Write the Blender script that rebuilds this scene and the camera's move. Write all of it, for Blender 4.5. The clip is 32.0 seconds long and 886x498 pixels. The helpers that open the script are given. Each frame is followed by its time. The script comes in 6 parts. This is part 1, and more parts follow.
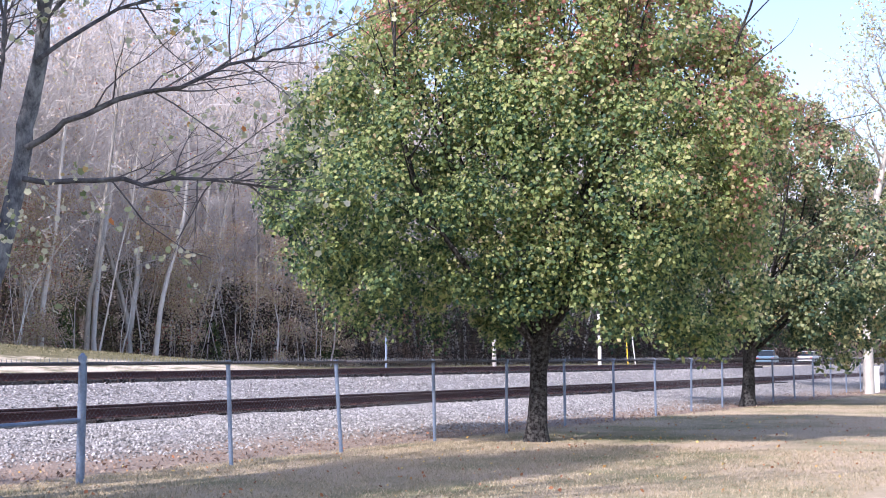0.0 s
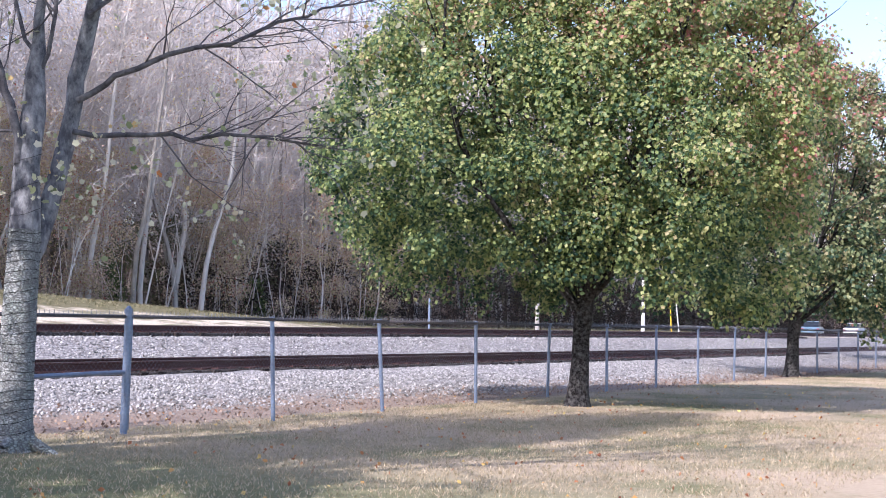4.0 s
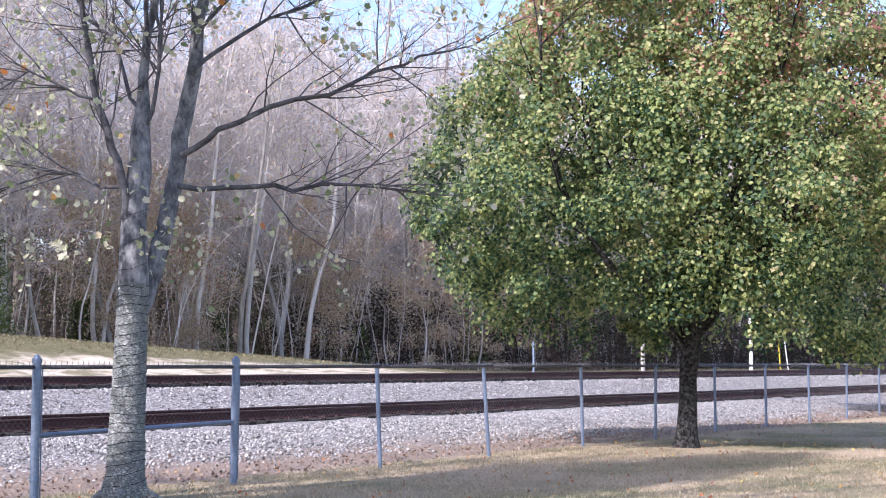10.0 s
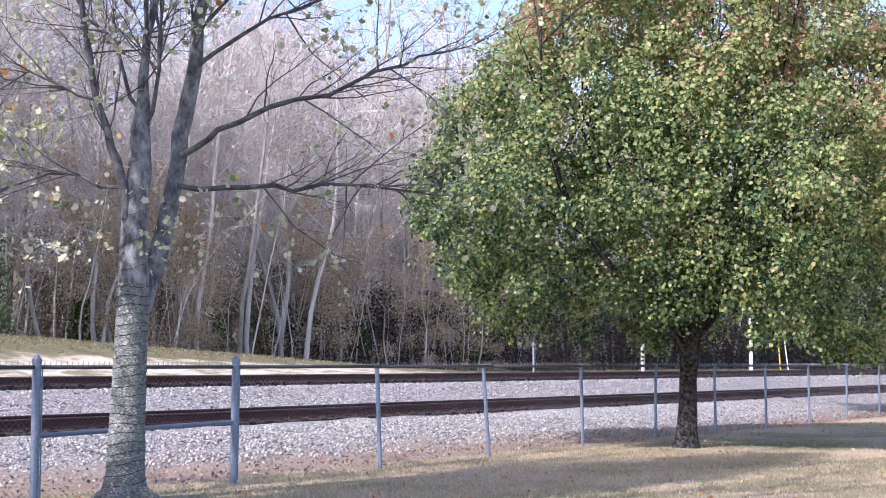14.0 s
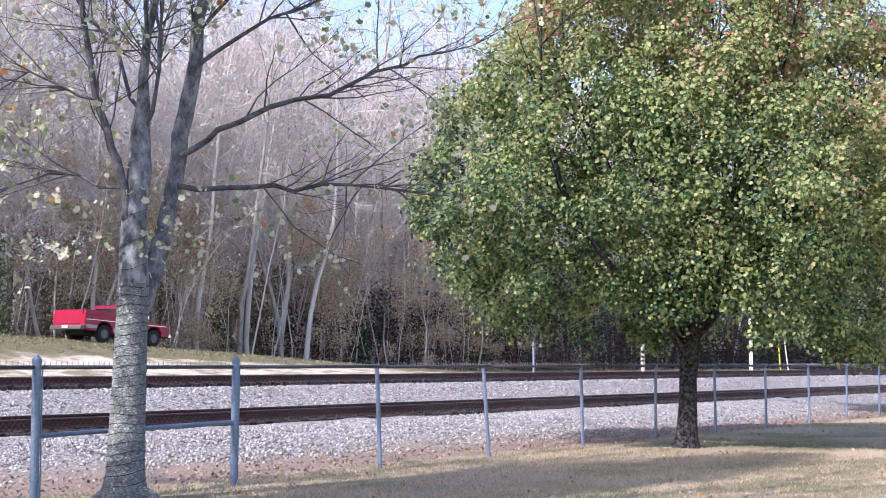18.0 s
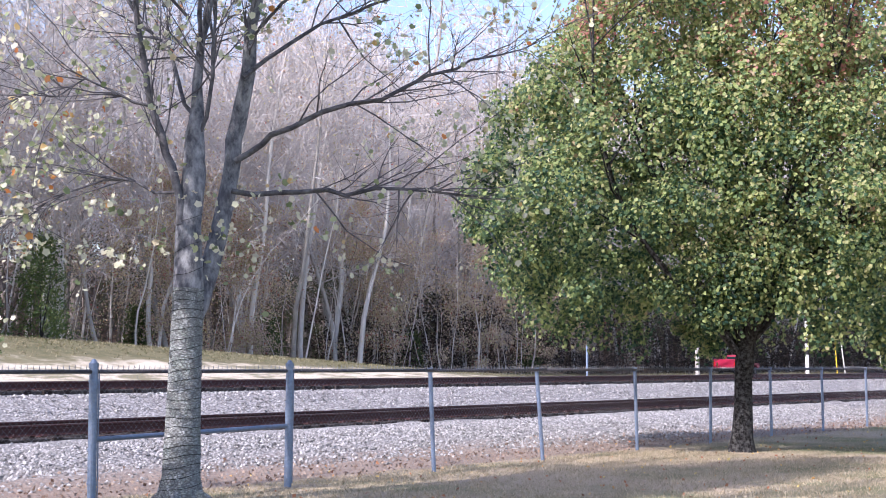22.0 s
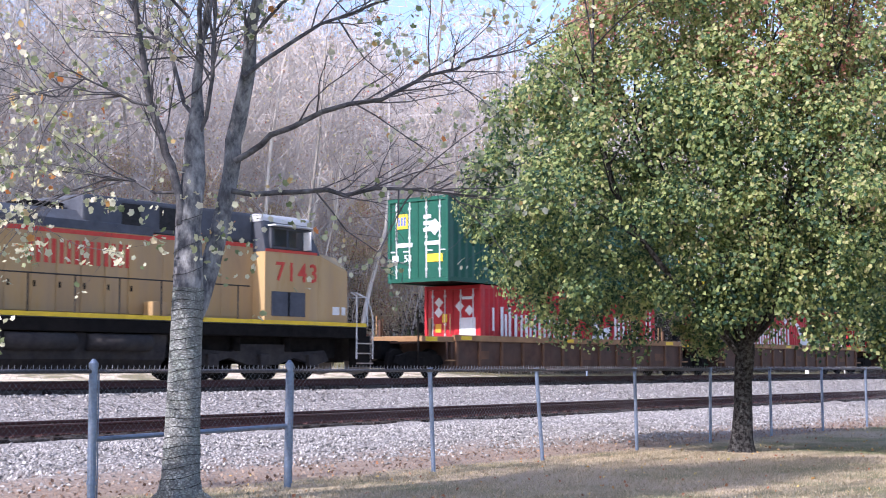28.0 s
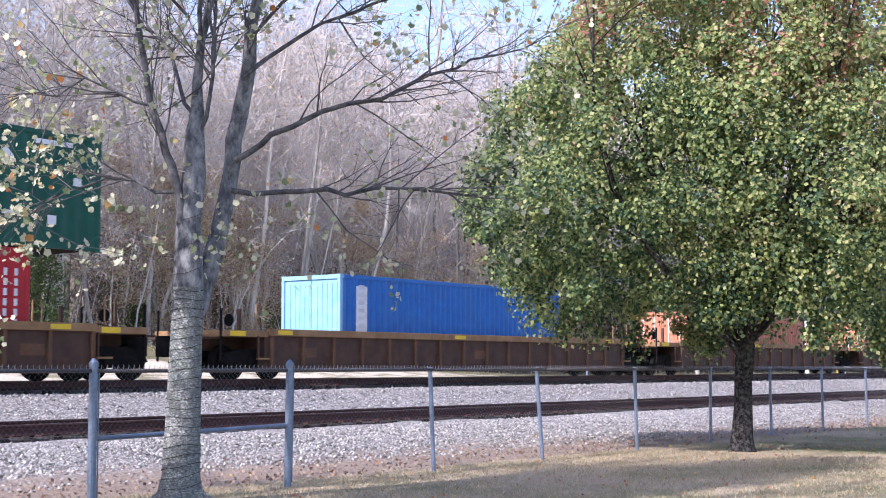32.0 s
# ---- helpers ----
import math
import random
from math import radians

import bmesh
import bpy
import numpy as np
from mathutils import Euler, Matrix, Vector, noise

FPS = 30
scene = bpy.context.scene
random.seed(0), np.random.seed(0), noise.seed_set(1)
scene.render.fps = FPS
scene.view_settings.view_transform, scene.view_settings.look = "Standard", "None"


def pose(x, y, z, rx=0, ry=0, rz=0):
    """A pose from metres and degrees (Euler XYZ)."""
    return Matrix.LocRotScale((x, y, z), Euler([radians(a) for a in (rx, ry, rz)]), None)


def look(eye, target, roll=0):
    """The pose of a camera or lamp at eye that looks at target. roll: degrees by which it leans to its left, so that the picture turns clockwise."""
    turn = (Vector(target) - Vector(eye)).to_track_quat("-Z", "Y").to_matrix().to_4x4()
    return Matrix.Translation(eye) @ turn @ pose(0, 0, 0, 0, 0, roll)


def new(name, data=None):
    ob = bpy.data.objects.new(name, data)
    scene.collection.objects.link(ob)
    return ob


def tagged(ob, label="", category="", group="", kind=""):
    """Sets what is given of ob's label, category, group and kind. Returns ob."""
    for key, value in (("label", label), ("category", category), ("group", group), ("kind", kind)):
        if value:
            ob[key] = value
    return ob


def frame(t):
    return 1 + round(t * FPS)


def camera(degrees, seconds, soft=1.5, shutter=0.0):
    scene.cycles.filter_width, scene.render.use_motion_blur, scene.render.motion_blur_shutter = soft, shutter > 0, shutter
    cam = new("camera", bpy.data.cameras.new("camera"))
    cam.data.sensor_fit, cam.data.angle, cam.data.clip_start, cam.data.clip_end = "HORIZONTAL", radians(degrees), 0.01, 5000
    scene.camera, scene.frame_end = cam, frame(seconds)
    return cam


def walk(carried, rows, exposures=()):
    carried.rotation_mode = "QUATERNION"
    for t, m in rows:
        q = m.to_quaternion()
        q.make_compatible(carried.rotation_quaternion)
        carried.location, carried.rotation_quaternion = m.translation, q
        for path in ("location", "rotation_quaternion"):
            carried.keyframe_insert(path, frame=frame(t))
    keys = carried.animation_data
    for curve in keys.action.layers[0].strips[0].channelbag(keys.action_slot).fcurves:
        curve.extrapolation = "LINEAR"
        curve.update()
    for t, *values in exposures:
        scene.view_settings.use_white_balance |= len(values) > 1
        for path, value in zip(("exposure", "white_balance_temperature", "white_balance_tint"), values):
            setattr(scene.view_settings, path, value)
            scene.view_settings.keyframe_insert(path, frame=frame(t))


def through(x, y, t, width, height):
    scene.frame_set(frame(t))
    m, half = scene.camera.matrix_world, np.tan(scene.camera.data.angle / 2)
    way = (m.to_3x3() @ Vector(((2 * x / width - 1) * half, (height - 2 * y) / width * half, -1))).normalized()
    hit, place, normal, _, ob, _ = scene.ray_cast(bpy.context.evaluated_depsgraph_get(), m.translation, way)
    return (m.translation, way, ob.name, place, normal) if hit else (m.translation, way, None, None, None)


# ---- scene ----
EYE = (0.0, 0.0, 1.43)


def aim(yaw, pitch, roll=0.0):
    a, b = radians(yaw), radians(pitch)
    way = Vector((math.sin(a) * math.cos(b), math.cos(a) * math.cos(b), math.sin(b)))
    return look(EYE, Vector(EYE) + way * 50, roll)


cam = camera(34.8, 32.0, soft=1.0, shutter=0.12)
walk(cam, [
    (0.0, aim(8.11, 4.48, -0.25)),
    (2.0, aim(8.11, 4.48, -0.25)),
    (2.5, aim(8.10, 4.46, -0.22)),
    (3.5, aim(7.0, 3.5, 0.7)),
    (4.5, aim(5.51, 2.64, 1.31)),
    (5.0, aim(4.30, 2.64, 0.48)),
    (5.5, aim(2.74, 4.69, -0.20)),
    (6.0, aim(3.03, 2.54, 0.73)),
    (6.5, aim(2.70, 3.85, 0.65)),
    (7.0, aim(2.16, 4.66, 0.11)),
    (7.5, aim(2.14, 4.66, 0.0)),
    (13.0, aim(2.14, 4.665, 0.0)),
    (19.6, aim(2.14, 4.67, 0.0)),
    (20.0, aim(0.27, 4.39, 0.14)),
    (20.4, aim(0.0, 4.82, -0.08)),
    (25.0, aim(0.0, 4.82, -0.07)),
    (31.5, aim(0.01, 4.81, -0.05)),
    (32.0, aim(0.0, 4.80, -0.05)),
], exposures=[(0.0, 0.95, 5860.0, 24.0), (32.0, 0.95, 5860.0, 24.0)])

# ---- light: clear late autumn sky, sun low behind the left shoulder ----
SUN_AZ, SUN_EL = radians(223.0), radians(38.0)
world = bpy.data.worlds.new("sky")
scene.world = world
world.use_nodes = True
wn = world.node_tree.nodes
wn.clear()
sky = wn.new("ShaderNodeTexSky")
sky.sky_type = "NISHITA"
sky.sun_disc = False
sky.sun_elevation, sky.sun_rotation = SUN_EL, SUN_AZ
sky.air_density, sky.dust_density, sky.ozone_density = 1.0, 1.3, 0.5
wbg, wout = wn.new("ShaderNodeBackground"), wn.new("ShaderNodeOutputWorld")
wbg.inputs["Strength"].default_value = 0.15
world.node_tree.links.new(sky.outputs[0], wbg.inputs[0])
world.node_tree.links.new(wbg.outputs[0], wout.inputs[0])
sun_data = bpy.data.lights.new("sun", "SUN")
sun_data.energy, sun_data.angle, sun_data.color = 3.6, radians(0.55), (1.0, 0.94, 0.84)
sun_dir = Vector((math.sin(SUN_AZ) * math.cos(SUN_EL), math.cos(SUN_AZ) * math.cos(SUN_EL), math.sin(SUN_EL)))
sun = new("sun", sun_data)
sun.matrix_world = look(sun_dir * 100, (0, 0, 0))

# ---- the railway's frame: s runs along the track, n across it, away from the lawn ----
TRACK_TURN = 52.6
TD = Vector((math.cos(radians(TRACK_TURN)), math.sin(radians(TRACK_TURN)), 0))
TN = Vector((-TD.y, TD.x, 0))


def at_track(s, n, z=0.0, turn=0.0):
    p = TD * s + TN * n
    return pose(p.x, p.y, z, rz=TRACK_TURN + turn)


def step(a, b, v):
    u = np.clip((v - a) / (b - a), 0, 1)
    return u * u * (3 - 2 * u)


def ground_z(s, n):
    """Height of the ground: lawn, ballast shoulders of two tracks, dirt, and a bank that falls along the line."""
    s, n = np.asarray(s, float), np.asarray(n, float)
    z = 0.22 * step(13.5, 18.6, n)
    z = z + 0.57 * step(23.2, 27.3, n)
    z = z - 0.05 * step(31.4, 33.5, n)
    hill = np.interp(s, [-60, 30, 37, 50, 60, 68, 82, 400], [3.2, 2.75, 2.5, 1.82, 1.2, 0.93, 0.8, 0.76])
    z = z + (hill - 0.74) * step(34.0, 47.0, n)
    z = z + 13.0 * step(60.0, 140.0, n)
    return z


# ---- mesh helpers ----
def raw_mesh(name, verts, faces, smooth=False):
    """A mesh from arrays of corner points and of faces that all have the same number of corners."""
    verts, faces = np.asarray(verts, np.float32), np.asarray(faces, np.int32)
    me = bpy.data.meshes.new(name)
    k = faces.shape[1]
    me.vertices.add(len(verts))
    me.vertices.foreach_set("co", verts.ravel())
    me.loops.add(faces.size)
    me.loops.foreach_set("vertex_index", faces.ravel())
    me.polygons.add(len(faces))
    me.polygons.foreach_set("loop_start", np.arange(0, faces.size, k, dtype=np.int32))
    me.polygons.foreach_set("loop_total", np.full(len(faces), k, np.int32))
    if smooth:
        me.polygons.foreach_set("use_smooth", np.ones(len(faces), bool))
    me.update(calc_edges=True)
    return me


def put(name, me, material, parent=None, label="", m=None):
    ob = new(name, me)
    if material is not None and not me.materials:
        me.materials.append(material)
    if parent is not None:
        ob.parent = parent
    if m is not None:
        ob.matrix_basis = m
    if label:
        tagged(ob, label)
    return ob


def part(name, bm, material, parent, label="", m=None, smooth=False):
    me = bpy.data.meshes.new(name)
    bm.to_mesh(me)
    bm.free()
    if smooth:
        for p in me.polygons:
            p.use_smooth = True
    return put(name, me, material, parent, label, m)


def thing(name, label, category, m=None, group="", kind=""):
    ob = new(name)
    ob.empty_display_size = 0.3
    if m is not None:
        ob.matrix_basis = m
    return tagged(ob, label, category, group, kind)


def box(bm, x0, x1, y0, y1, z0, z1, bevel=0.0):
    r = bmesh.ops.create_cube(bm, size=1.0, matrix=Matrix.LocRotScale(
        ((x0 + x1) / 2, (y0 + y1) / 2, (z0 + z1) / 2), None, (abs(x1 - x0), abs(y1 - y0), abs(z1 - z0))))
    if bevel:
        es = list({e for v in r["verts"] for e in v.link_edges})
        bmesh.ops.bevel(bm, geom=es, offset=bevel, segments=2, affect="EDGES", profile=0.6)
    return bm


def boxed(*dims, bevel=0.0):
    return box(bmesh.new(), *dims, bevel=bevel)


def cyl(bm, p, q, r, r2=None, seg=12):
    p, q = Vector(p), Vector(q)
    ln = (q - p).length
    turn = (q - p).to_track_quat("Z", "Y").to_matrix().to_4x4()
    bmesh.ops.create_cone(bm, cap_ends=True, segments=seg, radius1=r, radius2=r if r2 is None else r2, depth=ln,
                          matrix=Matrix.Translation((p + q) / 2) @ turn)
    return bm


def extrude_profile(pts, x0, x1, axis="x"):
    """A closed outline, drawn across the axis, pulled from x0 to x1."""
    bm = bmesh.new()
    rows = []
    for x in (x0, x1):
        rows.append([bm.verts.new((x, a, b) if axis == "x" else (a, x, b)) for a, b in pts])
    k = len(pts)
    for i in range(k):
        bm.faces.new((rows[0][i], rows[0][(i + 1) % k], rows[1][(i + 1) % k], rows[1][i]))
    bm.faces.new(rows[0][::-1])
    bm.faces.new(rows[1])
    bmesh.ops.recalc_face_normals(bm, faces=bm.faces)
    return bm


def tubes(lines, sides=5):
    """Tapered tubes: each line is a list of (x, y, z, radius)."""
    vs, fs, base = [], [], 0
    ang = np.linspace(0, 2 * np.pi, sides, endpoint=False)
    ca, sa = np.cos(ang)[:, None], np.sin(ang)[:, None]
    for ln in lines:
        a = np.asarray(ln, float)
        p, r = a[:, :3], a[:, 3]
        t = np.gradient(p, axis=0)
        t /= np.linalg.norm(t, axis=1)[:, None] + 1e-9
        ref = np.array([1.0, 0, 0]) if abs(t[0][2]) > 0.7 else np.array([0, 0, 1.0])
        u = np.cross(t, ref)
        u /= np.linalg.norm(u, axis=1)[:, None] + 1e-9
        w = np.cross(t, u)
        for i in range(len(p)):
            vs.append(p[i] + r[i] * (ca * u[i] + sa * w[i]))
        k = np.arange(sides)
        for i in range(len(p) - 1):
            b0, b1 = base + i * sides, base + (i + 1) * sides
            fs.append(np.stack([b0 + k, b0 + (k + 1) % sides, b1 + (k + 1) % sides, b1 + k], 1))
        base += len(p) * sides
    return np.concatenate(vs), np.concatenate(fs)


def leaf_quads(centres, size, rng, ratio=0.75, face=None):
    """One small folded leaf (two triangles) at each centre; face: the way that its upper side looks."""
    k = len(centres)
    a = rng.normal(size=(k, 3))
    a[:, 2] -= 0.35
    if face is not None:
        c = face / (np.linalg.norm(face, axis=1)[:, None] + 1e-9)
        a = a - c * (a * c).sum(1)[:, None]
    a /= np.linalg.norm(a, axis=1)[:, None] + 1e-9
    b = np.cross(a, rng.normal(size=(k, 3))) if face is None else np.cross(c, a)
    b /= np.linalg.norm(b, axis=1)[:, None] + 1e-9
    c = np.cross(a, b)
    sz = np.asarray(size) * rng.uniform(0.7, 1.3, k)
    sz = sz[:, None]
    v = np.stack([centres, centres + a * sz * 0.5 + b * sz * 0.5 * ratio + c * sz * 0.12, centres + a * sz,
                  centres + a * sz * 0.5 - b * sz * 0.5 * ratio + c * sz * 0.12], 1).reshape(-1, 3)
    i = np.arange(k)[:, None] * 4
    f = np.concatenate([i + [0, 1, 2], i + [0, 2, 3]], 1).reshape(-1, 3)
    return v, f


def lobed_leaves(centres, size, rng):
    """Five-lobed leaves, each a small cupped star."""
    k = len(centres)
    c = rng.normal(size=(k, 3)) + [0, -0.5, 0.4]
    c /= np.linalg.norm(c, axis=1)[:, None]
    a = np.cross(c, rng.normal(size=(k, 3)))
    a /= np.linalg.norm(a, axis=1)[:, None] + 1e-9
    b = np.cross(c, a)
    sz = (size * rng.uniform(0.55, 1.25, k))[:, None]
    th = np.linspace(0, 2 * np.pi, 11)[:-1] + 0.2
    rad = np.where(np.arange(10) % 2 == 0, 0.52, 0.4)
    pts = [centres] + [centres + sz * (r * math.cos(t) * a + r * math.sin(t) * b + (0.12 if r > 0.4 else 0.02) * c * rng.uniform(0, 2, (k, 1))) for t, r in zip(th, rad)]
    v = np.stack(pts, 1).reshape(-1, 3)
    tri = np.array([[0, 1 + i, 1 + (i + 1) % 10] for i in range(10)])
    return v, (np.arange(k)[:, None, None] * 11 + tri[None]).reshape(-1, 3)


def crook(rows, rng, amount):
    """The same branch with small bends between its points."""
    out = [rows[0]]
    for p, q in zip(rows, rows[1:]):
        p, q = np.array(p), np.array(q)
        ln = np.linalg.norm(q[:3] - p[:3])
        for u in (0.33, 0.67, 1.0):
            m = p + (q - p) * u
            if u < 1:
                m[:3] += rng.normal(0, amount * ln, 3)
            out.append(tuple(m))
    return out


def merged(parts):
    vs, fs, base = [], [], 0
    for v, f in parts:
        vs.append(v)
        fs.append(f + base)
        base += len(v)
    return np.concatenate(vs), np.concatenate(fs)


def to_tris(v, f):
    return v, np.concatenate([f[:, [0, 1, 2]], f[:, [0, 2, 3]]])


# ---- materials ----
def nodes_of(name):
    ma = bpy.data.materials.new(name)
    ma.use_nodes = True
    return ma, ma.node_tree.nodes, ma.node_tree.links, ma.node_tree.nodes["Principled BSDF"]


def ramp(nodes, stops):
    r = nodes.new("ShaderNodeValToRGB")
    el = r.color_ramp.elements
    el[0].position, el[0].color = stops[0][0], (*stops[0][1], 1)
    el[1].position, el[1].color = stops[-1][0], (*stops[-1][1], 1)
    for p, c in stops[1:-1]:
        e = el.new(p)
        e.color = (*c, 1)
    return r


def noise_tex(nodes, links, coord, scale, detail=4.0, rough=0.6, stretch=None):
    nt = nodes.new("ShaderNodeTexNoise")
    nt.inputs["Scale"].default_value, nt.inputs["Detail"].default_value = scale, detail
    nt.inputs["Roughness"].default_value = rough
    if stretch:
        mp = nodes.new("ShaderNodeMapping")
        mp.inputs["Scale"].default_value = stretch
        links.new(coord, mp.inputs[0])
        links.new(mp.outputs[0], nt.inputs[0])
    else:
        links.new(coord, nt.inputs[0])
    return nt


def mix(nodes, links, fac, a, b, how="MIX"):
    """a and b are colours or sockets, fac a number or a socket."""
    mx = nodes.new("ShaderNodeMix")
    mx.data_type, mx.blend_type = "RGBA", how
    for k, v in ((0, fac), (6, a), (7, b)):
        if isinstance(v, (int, float)):
            mx.inputs[k].default_value = v
        elif isinstance(v, tuple):
            mx.inputs[k].default_value = (*v, 1)
        else:
            links.new(v, mx.inputs[k])
    return mx.outputs[2]


def surf(name, c1, c2, scale=6.0, rough=0.7, metal=0.0, dirt=None, dirt_amount=0.5, dirt_scale=1.2, bump=0.15,
         bump_scale=60.0, stretch=None, rnd=0.0, gen="Object", spec=0.3):
    """Two tones over fine grain, broad stains, and fine relief."""
    ma, nd, lk, bs = nodes_of(name)
    co = nd.new("ShaderNodeTexCoord").outputs[gen]
    n1 = noise_tex(nd, lk, co, scale, 6, 0.65, stretch)
    rp = ramp(nd, [(0.32, c1), (0.68, c2)])
    lk.new(n1.outputs[0], rp.inputs[0])
    col = rp.outputs[0]
    if dirt:
        n2 = noise_tex(nd, lk, co, dirt_scale, 5, 0.7, stretch)
        rp2 = ramp(nd, [(0.42, (0, 0, 0)), (0.72, (dirt_amount,) * 3)])
        lk.new(n2.outputs[0], rp2.inputs[0])
        col = mix(nd, lk, rp2.outputs[0], col, dirt)
    if rnd:
        oi = nd.new("ShaderNodeObjectInfo")
        r3 = ramp(nd, [(0.0, (1 - rnd,) * 3), (1.0, (1 + rnd * 0.4,) * 3)])
        lk.new(oi.outputs["Random"], r3.inputs[0])
        col = mix(nd, lk, 1.0, col, r3.outputs[0], "MULTIPLY")
    lk.new(col, bs.inputs["Base Color"])
    bs.inputs["Roughness"].default_value, bs.inputs["Metallic"].default_value = rough, metal
    bs.inputs["Specular IOR Level"].default_value = spec
    if bump:
        n3 = noise_tex(nd, lk, co, bump_scale, 4, 0.7, stretch)
        bp = nd.new("ShaderNodeBump")
        bp.inputs["Strength"].default_value, bp.inputs["Distance"].default_value = bump, 0.02
        lk.new(n3.outputs[0], bp.inputs["Height"])
        lk.new(bp.outputs[0], bs.inputs["Normal"])
    return ma


def leaf_mat(name, stops, rough=0.5, through=0.35, patch=0.0, turning=0.0, spread=1.0, side=0.0):
    """Leaves: a colour by chance for each leaf, drifting over the crown, and a part of the light passes through."""
    ma, nd, lk, bs = nodes_of(name)
    ge = nd.new("ShaderNodeNewGeometry")
    m0 = nd.new("ShaderNodeMath")
    m0.operation = "MULTIPLY_ADD"
    m0.inputs[1].default_value, m0.inputs[2].default_value = spread, 0.5 - 0.5 * spread
    lk.new(ge.outputs["Random Per Island"], m0.inputs[0])
    fac = m0.outputs[0]
    if patch:
        co = nd.new("ShaderNodeTexCoord").outputs["Object"]
        nt = noise_tex(nd, lk, co, 0.55, 3, 0.6)
        m1 = nd.new("ShaderNodeMath")
        m1.operation = "MULTIPLY_ADD"
        m1.inputs[1].default_value, m1.inputs[2].default_value = patch, -patch / 2
        lk.new(nt.outputs[0], m1.inputs[0])
        m2 = nd.new("ShaderNodeMath")
        m2.operation, m2.use_clamp = "ADD", True
        lk.new(m1.outputs[0], m2.inputs[0])
        lk.new(fac, m2.inputs[1])
        fac = m2.outputs[0]
    if turning:
        # autumn colour and painted sunlight rise toward the top, and across by side
        sp = nd.new("ShaderNodeSeparateXYZ")
        lk.new(co, sp.inputs[0])
        m3 = nd.new("ShaderNodeMapRange")
        m3.inputs["From Min"].default_value, m3.inputs["From Max"].default_value = 2.6, 8.2
        m3.inputs["To Min"].default_value, m3.inputs["To Max"].default_value = -turning * 0.4, turning
        m5 = nd.new("ShaderNodeMath")
        m5.operation = "MULTIPLY_ADD"
        m5.inputs[1].default_value = side
        lk.new(sp.outputs[0], m5.inputs[0])
        lk.new(sp.outputs[2], m5.inputs[2])
        lk.new(m5.outputs[0], m3.inputs["Value"])
        m4 = nd.new("ShaderNodeMath")
        m4.operation, m4.use_clamp = "ADD", True
        lk.new(m3.outputs[0], m4.inputs[0])
        lk.new(fac, m4.inputs[1])
        fac = m4.outputs[0]

    rp = ramp(nd, stops)
    lk.new(fac, rp.inputs[0])
    lk.new(rp.outputs[0], bs.inputs["Base Color"])
    bs.inputs["Roughness"].default_value = rough
    bs.inputs["Specular IOR Level"].default_value = 0.3
    tr = nd.new("ShaderNodeBsdfTranslucent")
    lk.new(rp.outputs[0], tr.inputs[0])
    ms = nd.new("ShaderNodeMixShader")
    ms.inputs[0].default_value = through
    lk.new(bs.outputs[0], ms.inputs[1])
    lk.new(tr.outputs[0], ms.inputs[2])
    lk.new(ms.outputs[0], nd["Material Output"].inputs[0])
    return ma


